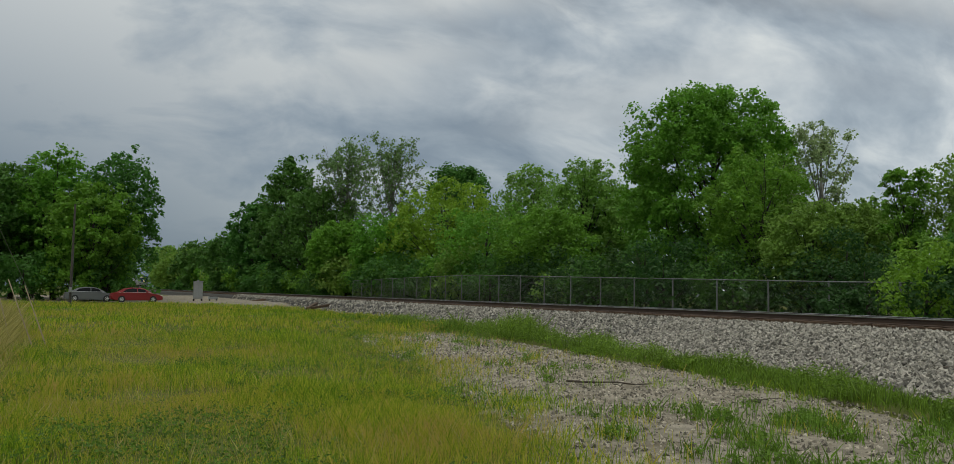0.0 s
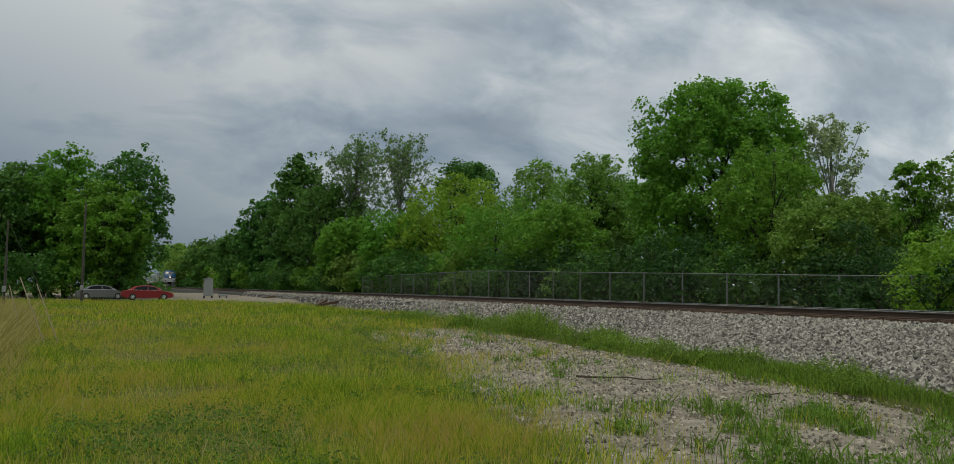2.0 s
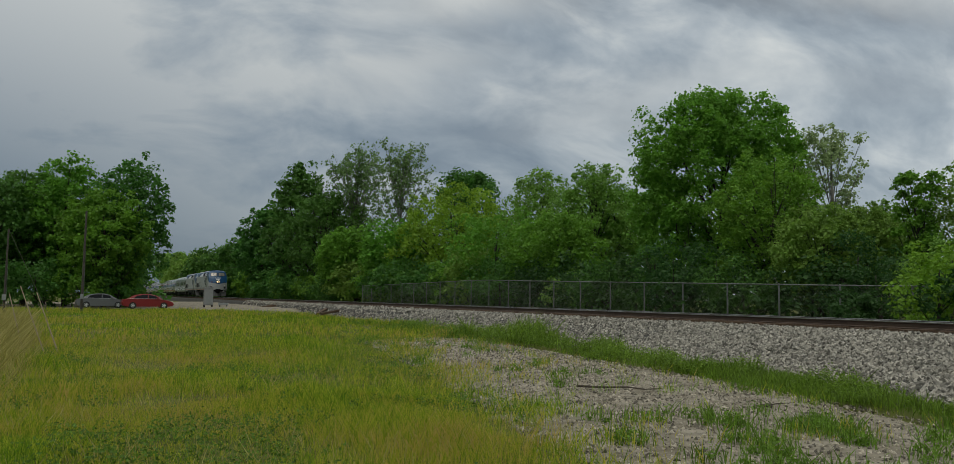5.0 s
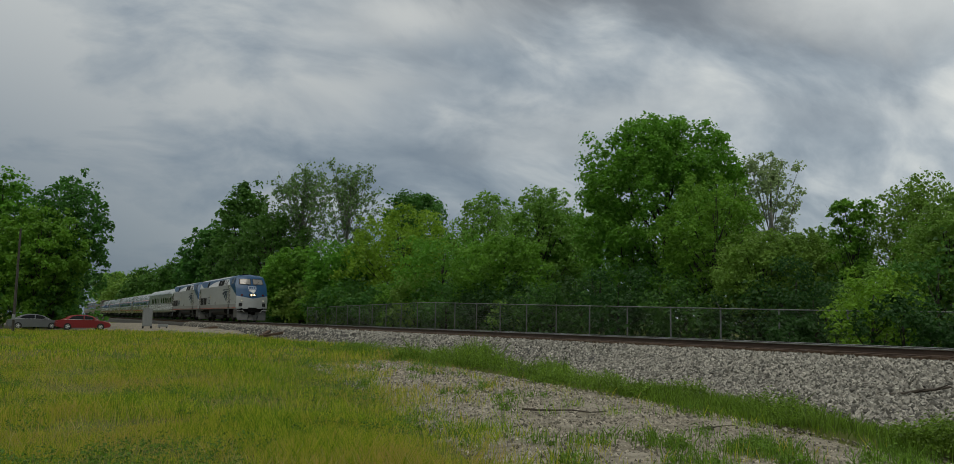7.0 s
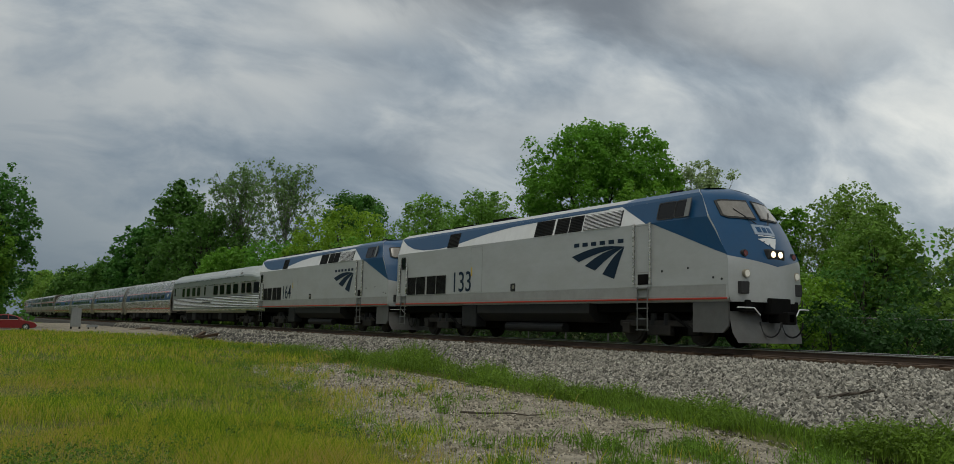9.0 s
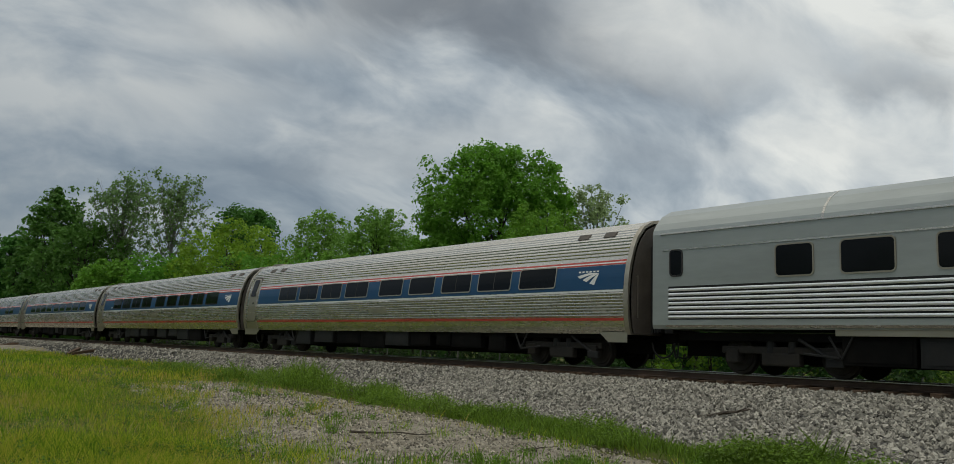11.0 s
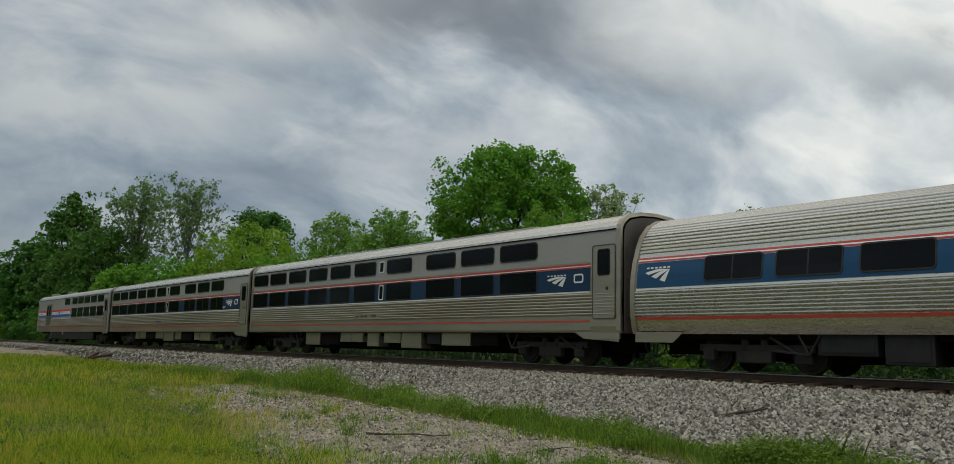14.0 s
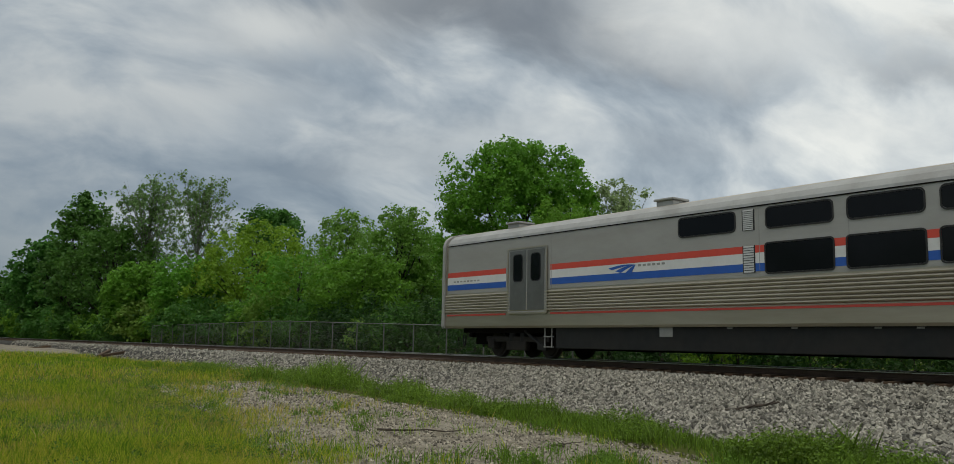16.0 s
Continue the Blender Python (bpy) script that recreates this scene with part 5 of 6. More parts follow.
        part("filler_cap", tube(bmesh.new(), (side * 1.5, 11.2, 1.92), (side * 1.55, 11.2, 1.92), 0.075, sides=14), DULL, loco)
        for s, z in ((3.4, 2.2), (2.35, 2.25), (1.4, 1.95), (1.1, 1.9)):
            part("bolt_cover", tube(bmesh.new(), (side * 1.5, s, z), (side * 1.535, s, z), 0.035, sides=10), RUBBER, loco)
        # number, emblem, name
        lettering(loco, number, side, 15.02 if number == "133" else 15.33, 1.84, 1.18, NAVY, 1.532, "number", 0.94)
        fan_mark(loco, side, surf, 5.05, 7.7, 2.1, 3.05, NAVY, 0.006)
        # skirts beside the front truck and between tank and truck
        bm = bmesh.new()
        flat(bm, side, lambda z: 1.44, [(0.95, 1.33), (2.25, 1.33), (2.25, 0.42), (1.15, 0.42), (0.95, 0.6)], 0)
        r = bmesh.ops.extrude_face_region(bm, geom=bm.faces[:])
        bmesh.ops.translate(bm, verts=[v for v in r["geom"] if isinstance(v, bmesh.types.BMVert)], vec=(-side * 0.06, 0, 0))
        part("skirt", bm, PLOW, loco)
        bm = bmesh.new()
        box(bm, side * 0.9, side * 1.42, 14.0, 15.1, 0.4, 1.3, 0.05)
        part("battery_box", bm, TANK, loco)
    # fuel tank and roof gear
    bm = bmesh.new()
    extrude(bm, [(-1.42, 1.3), (-1.42, 0.95), (-1.1, 0.66), (1.1, 0.66), (1.42, 0.95), (1.42, 1.3)], 6.9, 13.9)
    part("fuel_tank", bm, TANK, loco)
    bm = bmesh.new()
    for side in (-1, 1):
        tube(bm, (side * 1.05, 8.6, 0.46), (side * 1.05, 12.2, 0.46), 0.17, sides=14)
    part("air_reservoir", bm, TANK, loco)
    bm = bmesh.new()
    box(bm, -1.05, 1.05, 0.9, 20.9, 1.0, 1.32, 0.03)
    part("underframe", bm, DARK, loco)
    # made-up dark box that closes the view below, standing in for shade
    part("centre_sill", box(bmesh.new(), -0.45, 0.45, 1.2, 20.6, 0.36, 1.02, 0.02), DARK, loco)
    for s0, s1, z in ((12.6, 14.0, 4.80), (15.6, 17.2, 4.75), (17.6, 19.2, 4.75), (9.0, 10.6, 4.74)):
        bm = bmesh.new()
        box(bm, -0.7, 0.7, s0, s1, 4.45, z, 0.03)
        part("roof_fan", bm, DARK, loco)
    bm = bmesh.new()
    box(bm, -0.25, 0.25, 4.0, 4.3, 4.6, 4.78, 0.03)
    for k in range(3):
        tube(bm, (-0.2 + 0.2 * k, 3.85, 4.8), (-0.2 + 0.2 * k, 4.35, 4.8), 0.05, 0.07, sides=10)
    part("horn", bm, DARK, loco)
    truck(loco, 3.9, 2.85, 0.508, True)
    truck(loco, 17.1, 2.85, 0.508, True)
    CARS.append((loco, lead))
    return loco


# -- coaches --
TUBE_HALF = [(1.40, 0.95), (1.47, 1.15), (1.51, 1.4), (1.535, 1.8), (1.53, 2.2), (1.49, 2.6), (1.42, 2.95), (1.36, 3.12), (1.27, 3.4), (1.12, 3.7), (0.85, 4.0), (0.45, 4.2), (0.0, 4.27)]
SLAB_HALF = [(1.49, 0.98), (1.52, 1.05), (1.52, 3.92), (1.50, 4.05), (1.42, 4.2), (1.2, 4.36), (0.7, 4.48), (0.0, 4.52)]
BAND_WHITE = material("white_line", (0.75, 0.75, 0.72), 0.4, var=0.06)


def coach_base(name, label, half, body_loop, body_mat, lead, s0=0.75, s1=25.95, stations=None):
    car = empty(name, label, "railway car", "passenger cars of the train", at=(TRACK, 0, RAIL))
    bm = loft(bmesh.new(), body_loop, stations or [(s0, 0.97, 0.97), (s0 + 0.12, 1, 1), (s1 - 0.12, 1, 1), (s1, 0.97, 0.97)])
    part("body", bm, body_mat, car)
    coupler(car, s0 - 0.75, s0 + 0.05)
    coupler(car, s1 - 0.05, s1 + 0.1)
    truck(car, 3.7, 2.6, 0.46)
    truck(car, 22.3, 2.6, 0.46)
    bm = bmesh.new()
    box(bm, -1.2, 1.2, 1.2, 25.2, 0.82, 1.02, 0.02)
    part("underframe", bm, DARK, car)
    # thick dark sill and pipes added to fill the shaded underside
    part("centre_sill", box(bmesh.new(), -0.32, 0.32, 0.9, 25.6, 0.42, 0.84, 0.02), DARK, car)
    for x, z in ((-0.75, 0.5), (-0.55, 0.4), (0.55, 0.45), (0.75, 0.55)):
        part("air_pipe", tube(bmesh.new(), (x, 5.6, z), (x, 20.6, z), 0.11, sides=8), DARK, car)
    CARS.append((car, lead))
    return car


def end_details(car, half, s0, s1, z_top, collar=None):
    """The grimy end wall, its gangway bellows, grab irons and end door."""
    for s, d in ((s0, -1), (s1, 1)):
        rim = [(x * 1.026, 2 + (z - 2) * 1.012) for x, z in loop_from(half)]
        part("end_collar", extrude(bmesh.new(), rim, s - d * 0.0, s - d * 0.16), collar or DULL, car)
        lp = [(x * 0.93, z if z < 2 else 2 + (z - 2) * 0.95) for x, z in loop_from(half)]
        part("end_wall", extrude(bmesh.new(), lp, s + d * 0.012, s - d * 0.02), BROWN, car)
        bm = bmesh.new()
        for k in range(3):
            a = s + d * (0.03 + k * 0.1)
            box(bm, -0.62, 0.62, min(a, a + d * 0.06), max(a, a + d * 0.06), 1.0, 3.45, 0.02)
            a += d * 0.06
            box(bm, -0.56, 0.56, min(a, a + d * 0.04), max(a, a + d * 0.04), 1.05, 3.4)
        part("gangway", bm, RUBBER, car)
        for side in (-1, 1):
            bm = bmesh.new()
            tube(bm, (side * 1.25, s + d * 0.09, 1.4), (side * 1.25, s + d * 0.09, 2.6), 0.018, sides=6)
            for z in (1.45, 2.55):
                tube(bm, (side * 1.25, s, z), (side * 1.25, s + d * 0.09, z), 0.014, sides=6)
            part("grab_iron", bm, BROWN, car)


def car_door(car, side, surf, s0, s1, z0, z1, mat, step_to, wz=(2.62, 3.42)):
    d = part("door", plate(bmesh.new(), side, surf, s0, s1, z0, z1, 0.036, 0.05, 0.06), mat, car)
    part("door_frame", ring(bmesh.new(), side, surf, s0, s1, z0, z1, 0.03, 0.05, 0.06), BROWN, d)
    w = (s1 - s0) * 0.24
    part("pane", plate(bmesh.new(), side, surf, s0 + w, s1 - w, wz[0], wz[1], 0.044, 0.02, 0.06), GLASS, d)
    part("seal", ring(bmesh.new(), side, surf, s0 + w, s1 - w, wz[0], wz[1], 0.025, 0.05, 0.06), RUBBER, d)
    part("door_handle", tube(bmesh.new(), (side * (surf(2.2) + 0.01), s0 + 0.3, 2.25), (side * (surf(2.2) + 0.05), s0 + 0.3, 2.25), 0.05, sides=12), RUBBER, d)
    part("step_panel", plate(bmesh.new(), side, surf, s0 - 0.15, s1 + 0.12, step_to, z0 - 0.06, 0.034, 0.08), DULL, d)


def under_boxes(car, seed, mats, z_lo=0.42):
    rng = random.Random(seed)
    s = 6.1
    while s < 19.4:
        w = rng.uniform(0.7, 1.9)
        mat = rng.choice(mats)
        lo = rng.uniform(z_lo - 0.12, z_lo + 0.08)
        for side in (-1, 1):
            b = part("equipment_box", box(bmesh.new(), side * 0.4, side * 1.32, s, s + w, lo, 0.96, 0.02), mat, car)
            part("cover", box(bmesh.new(), side * 1.32, side * 1.335, s + 0.08, s + w - 0.08, lo + 0.07, 0.86, 0.004), mat, b)
        s += w + rng.choice((0.05, 0.08, 0.15, 0.4))
    for s, d in ((5.3, 1), (20.7, -1)):
        for side in (-1, 1):
            bm = bmesh.new()
            x = side * 1.36
            tube(bm, (x, s - 0.28, 0.95), (x, s, 0.45), 0.03, sides=6)
            tube(bm, (x, s + 0.28, 0.95), (x, s, 0.45), 0.03, sides=6)
            tube(bm, (x, s, 0.47), (x, s - d * 0.9, 0.55), 0.03, sides=6)
            part("anchor_rod", bm, TANK, car)


def tube_coach(name, label, lead, windows, door, seed, number=None, mark_at=None):
    """Stainless coach with a rounded fluted body and a blue band."""
    half = TUBE_HALF
    surf = surface(half)
    ribs = fluted(fluted(half, 1.42, 2.12, 0.088, 0.026), 3.16, 4.2, 0.11, 0.02)
    car = coach_base(name, label, half, loop_from(ribs), STEEL, lead, s0=0.75 if door == "rear" else 0.42)
    end_details(car, half, 0.75 if door == "rear" else 0.42, 25.95, 3.9)
    under_boxes(car, seed, [DARK, TANK, TANK, DARK])
    lo, hi = (0.95, 25.75)
    if door == "rear":
        hi = 24.45
    else:
        lo = 1.6
    for side in (-1, 1):
        part("blue_band", plate(bmesh.new(), side, surf, lo, hi, 2.2, 2.9, 0.005, 0.012, mid=6), BLUE, car, "blue painted window band")
        part("white_line", plate(bmesh.new(), side, surf, lo, hi, 2.13, 2.185, 0.012, 0.02), BAND_WHITE, car)
        for z0, z1 in ((2.915, 2.955), (2.995, 3.045)):
            part("red_line", plate(bmesh.new(), side, surf, lo, hi, z0, z1, 0.009, 0.02, mid=2), RED, car)
        part("white_line", plate(bmesh.new(), side, surf, lo, hi, 2.956, 2.994, 0.007, 0.02, mid=2), BAND_WHITE, car)
        part("lower_red_line", plate(bmesh.new(), side, surf, lo, hi, 1.32, 1.4, 0.014, 0.02), RED, car)
        for s0, s1 in windows:
            window(car, side, surf, s0, s1, 2.33, 2.93, 0.07, DULL if seed % 2 else None, split=(s1 - s0) > 1.6)
        ds = (24.62, 25.5) if door == "rear" else (0.95, 1.5)
        if door != "rear":
            ds = (0.62, 1.4)
        car_door(car, side, surf, ds[0], ds[1], 1.38, 3.5, DULL, 0.88)
        # apron beside the truck
        for a, b in ((0.85, 1.9), (24.2, 25.85)):
            bm = bmesh.new()
            flat(bm, side, lambda z: 1.46, [(a, 1.0), (b, 1.0), (b - (0.0 if a > 9 else 0.35), 0.72), (a + (0.35 if a > 9 else 0.0), 0.72)], 0)
            part("apron", bm, DULL, car)
        if number:
            lettering(car, number, side, number_at(windows, door), 2.33, 0.15, BAND_WHITE, surf(2.36) + 0.014, "number")
        if mark_at:
            fan_mark(car, side, surf, mark_at, mark_at + 0.85, 2.36, 2.68, BAND_WHITE, 0.014)
        bm = bmesh.new()
        plate(bm, side, surf, 12.9, 14.1, 1.66, 1.84, 0.036, 0.02)
        p = part("name_plate", bm, DULL, car)
    for s in ((2.05, 3.1) if door != "rear" else (1.9, 2.95, 22.9, 24.0)):
        for side in (-1, 1):
            bm = bmesh.new()
            plate(bm, side, surf, s - 0.22, s + 0.22, 3.78, 3.94, 0.05, 0.06)
            part("roof_vent", bm, BROWN, car)
    bm = bmesh.new()
    box(bm, -0.5, 0.5, 24.2 if door == "rear" else 1.3, 25.2 if door == "rear" else 2.3, 4.1, 4.275, 0.02)
    part("roof_hatch", bm, DULL, car)
    return car


def number_at(windows, door):
    return windows[-1][1] + 0.35 if door == "rear" else windows[0][0] - 0.4


WIN_COACH = [(3.68, 5.28), (5.73, 7.36), (7.8, 9.4), (9.9, 11.43), (11.94, 13.49), (14.4, 16.1), (16.5, 18.15), (18.55, 20.16), (20.5, 22.2)]
WIN_CAFE = [(4.47, 6.18), (6.67, 8.31), (15.68, 17.3), (17.77, 19.33), (19.78, 21.41), (21.82, 23.47)]
WIN_SLEEPER = [(3.97, 5.77), (6.14, 7.93), (8.33, 10.09), (11.12, 12.86), (13.74, 15.42), (15.82, 17.52), (17.89, 19.57), (19.94, 21.66), (22.02, 23.76), (24.06, 25.7)]


def slab_coach(name, label, lead, seed, number=None):
    """Tall flat-sided sleeping car with two rows of windows."""
    half = SLAB_HALF
    surf = surface(half)
    car = coach_base(name, label, half, loop_from(fluted(half, 1.47, 2.14, 0.096, 0.04)), DULL, lead, s0=0.4)
    end_details(car, half, 0.4, 25.95, 4.2)
    under_boxes(car, seed, [DULL, DULL, DARK, TANK], 0.5)
    for side in (-1, 1):
        part("upper_panel", plate(bmesh.new(), side, surf, 0.5, 25.85, 3.06, 3.93, 0.004, 0.01), PANEL, car, "smooth pale silver upper side")
        part("gutter", plate(bmesh.new(), side, surf, 0.45, 25.9, 3.94, 3.975, 0.03, 0.04), DARK, car)
        part("roof_edge", plate(bmesh.new(), side, surf, 0.45, 25.9, 3.98, 4.34, 0.006, 0.02, mid=5), STEEL, car, "bright stainless roof edge")
        part("blue_band", plate(bmesh.new(), side, surf, 1.62, 25.8, 2.2, 2.885, 0.006, 0.012), BANDBLUE, car, "blue painted window band")
        part("white_line", plate(bmesh.new(), side, surf, 1.62, 25.8, 2.15, 2.19, 0.012, 0.02), BAND_WHITE, car)
        for z0, z1 in ((2.89, 2.935), (2.965, 3.02)):
            part("red_line", plate(bmesh.new(), side, surf, 1.62, 25.8, z0, z1, 0.009, 0.02), RED, car)
        part("white_line", plate(bmesh.new(), side, surf, 1.62, 25.8, 2.936, 2.964, 0.007, 0.02), BAND_WHITE, car)
        part("lower_red_line", plate(bmesh.new(), side, surf, 0.5, 25.8, 1.28, 1.335, 0.01, 0.02), RED, car)
        for s0, s1 in WIN_SLEEPER:
            window(car, side, surf, s0, s1, 3.31, 3.82, 0.1)
            window(car, side, surf, s0, s1, 2.25, 2.885, 0.05, split=seed % 2 == 0 and s1 - s0 > 1.75)
        for z0, z1 in ((2.3, 2.82), (3.4, 3.78)):
            v = part("side_vent", ring(bmesh.new(), side, surf, 13.14, 13.4, z0, z1, 0.04, 0.016, 0.02), BAND_WHITE, car)
            part("pane", plate(bmesh.new(), side, surf, 13.14, 13.4, z0, z1, 0.01, 0.02), GLASS, v)
        car_door(car, side, surf, 0.62, 1.48, 1.4, 3.5, DULL, 0.8, (2.65, 3.38))
        for s in (5.95, 10.6, 13.0, 19.75):
            bm = bmesh.new()
            plate(bm, side, surf, s - 0.006, s + 0.006, 3.06, 3.93, 0.007, 0.01)
            part("panel_seam", bm, GREYSILL, car)
        fan_mark(car, side, surf, 2.62, 3.5, 2.38, 2.66, BAND_WHITE, 0.012)
        part("room_window", ring(bmesh.new(), side, surf, 1.95, 2.25, 2.5, 2.68, 0.05, 0.02, 0.03), BAND_WHITE, car)
        if number:
            lettering(car, number, side, 3.72, 2.29, 0.15, BAND_WHITE, surf(2.3) + 0.016, "number")
        plate_ = part("name_plate", plate(bmesh.new(), side, surf, 13.0, 15.4, 1.52, 1.74, 0.036, 0.02), DULL, car)
        if seed == 5:
            lettering(car, "62030", side, 13.75 if side < 0 else 14.65, 1.575, 0.16, NAVY, surf(1.6) + 0.043, "number")
        for k in range(9):
            a = 14.25 + k * 0.1 if side < 0 else 13.2 + k * 0.1
            part("letter_bar", plate(bmesh.new(), side, surf, a, a + 0.065, 1.59, 1.66, 0.04, 0.01), NAVY, plate_)
        bm = bmesh.new()
        flat(bm, side, lambda z: 1.5, [(0.5, 1.0), (2.3, 1.0), (1.9, 0.8), (0.5, 0.72)], 0)
        part("apron", bm, DULL, car)
    bm = bmesh.new()
    box(bm, -0.7, 0.7, 5.0, 21.0, 4.4, 4.535, 0.02)
    part("roof_duct", bm, GREYROOF, car)
    return car


def striped_coach(name, label, lead):
    """The last car: flat-sided, with broad red, white and blue stripes and a double door."""
    half = SLAB_HALF
    surf = surface(half)
    st = [(0.75, 0.97, 0.97), (0.87, 1, 1), (25.4, 1, 1), (25.9, 0.99, 0.985), (26.1, 0.96, 0.95)]
    car = coach_base(name, label, half, loop_from(fluted(half, 1.5, 2.16, 0.096, 0.04)), DULL, lead, s0=0.75, s1=26.1, stations=st)
    end_details(car, half, 0.75, 26.1, 4.2, PANEL)
    uppers = [(2.5, 4.21), (4.58, 6.31), (6.67, 8.38), (8.74, 10.4), (10.78, 12.48), (13.4, 15.15)]
    for side in (-1, 1):
        part("upper_panel", plate(bmesh.new(), side, surf, 0.85, 25.75, 2.2, 3.93, 0.004, 0.01), PANEL, car, "smooth pale silver upper side")
        part("gutter", plate(bmesh.new(), side, surf, 0.8, 25.8, 3.94, 3.965, 0.025, 0.04), DARK, car)
        part("roof_edge", plate(bmesh.new(), side, surf, 0.8, 25.8, 3.97, 4.34, 0.006, 0.02, mid=5), GREYROOF, car)
        for s0, s1 in ((2.15, 20.25), (22.45, 25.8)):
            part("red_stripe", plate(bmesh.new(), side, surf, s0, s1, 2.79, 2.97, 0.008, 0.012), BRIGHTRED, car, "broad red stripe")
            part("white_stripe", plate(bmesh.new(), side, surf, s0, s1, 2.53, 2.788, 0.007, 0.012), WHITE, car, "broad white stripe")
            part("blue_stripe", plate(bmesh.new(), side, surf, s0, s1, 2.33, 2.528, 0.008, 0.012), BRIGHTBLUE, car, "broad blue stripe")
            part("lower_red_line", plate(bmesh.new(), side, surf, s0, s1, 1.40, 1.46, 0.01, 0.02), RED, car)
        for i, (s0, s1) in enumerate(uppers):
            window(car, side, surf, s0, s1, 3.38, 3.86, 0.1)
            if i < 5:
                window(car, side, surf, s0, s1 + 0.04, 2.28, 2.99, 0.07)
        for z0, z1 in ((2.3, 2.98), (3.36, 3.88)):
            grille(car, side, surf, 12.82, 13.18, z0, z1, 11, SILVER, 0.016, 0.012, "side_louvre")
        # double door
        d = part("double_door", plate(bmesh.new(), side, surf, 20.42, 22.28, 1.48, 3.55, 0.034, 0.05), GREYSILL, car)
        part("door_frame", ring(bmesh.new(), side, surf, 20.42, 22.28, 1.48, 3.55, 0.06, 0.05, 0.03), DULL, d)
        for a, b in ((20.5, 21.32), (21.38, 22.2)):
            part("door_leaf", plate(bmesh.new(), side, surf, a, b, 1.55, 3.5, 0.042, 0.02), DOORGREY, d)
            part("pane", plate(bmesh.new(), side, surf, a + 0.2, b - 0.2, 2.5, 3.36, 0.048, 0.02, 0.1), GLASS, d)
            part("seal", ring(bmesh.new(), side, surf, a + 0.2, b - 0.2, 2.5, 3.36, 0.03, 0.054, 0.1), RUBBER, d)
        step = bmesh.new()
        for k in (20.3, 20.62):
            tube(step, (side * 1.4, k, 0.35), (side * 1.4, k, 1.05), 0.02, sides=6)
        for z in (0.38, 0.7):
            box(step, side * 1.3, side * 1.46, 20.3, 20.62, z - 0.015, z + 0.015)
        part("boarding_step", step, GREYSILL, car)
        car_door(car, side, surf, 1.15, 2.05, 1.42, 3.55, DULL, 0.85)
        for s in (10.4, 12.7, 20.2):
            part("panel_seam", plate(bmesh.new(), side, surf, s - 0.006, s + 0.006, 2.2, 3.93, 0.0085, 0.01), GREYSILL, car)
        fan_mark(car, side, surf, 16.7, 17.75, 2.46, 2.74, BRIGHTBLUE, 0.012, bars=False)
        for k in range(6):
            part("name_bar", plate(bmesh.new(), side, surf, 15.65 + k * 0.17, 15.76 + k * 0.17, 2.68, 2.74, 0.012, 0.006), GREYSILL, car)
        for k in range(8):
            part("letter_bar", plate(bmesh.new(), side, surf, 23.9 + k * 0.2, 24.02 + k * 0.2, 2.61, 2.66, 0.012, 0.006), GREYSILL, car)
        bm = bmesh.new()
        box(bm, side * 1.28, side * 1.42, 5.3, 20.1, 0.34, 1.02, 0.02)
        part("side_skirt", bm, TANK, car, "black lower skirt")
        part("skirt_cover", plate(bmesh.new(), side, lambda z: 1.42, 15.5, 15.95, 0.72, 1.0, 0.006, 0.01), GREYSILL, car)
        for s in (11.8, 9.8, 8.9, 13.6):
            part("latch", plate(bmesh.new(), side, lambda z: 1.42, s, s + 0.16, 0.93, 0.97, 0.008, 0.01), GREYSILL, car)
    for s in (22.6, 16.0):
        bm = bmesh.new()
        box(bm, -1.1, -0.5, s - 0.3, s + 0.3, 4.28, 4.53, 0.03)
        box(bm, -1.16, -0.44, s - 0.36, s + 0.36, 4.53, 4.6, 0.03)
        part("roof_ventilator", bm, GREYROOF, car)
    return car


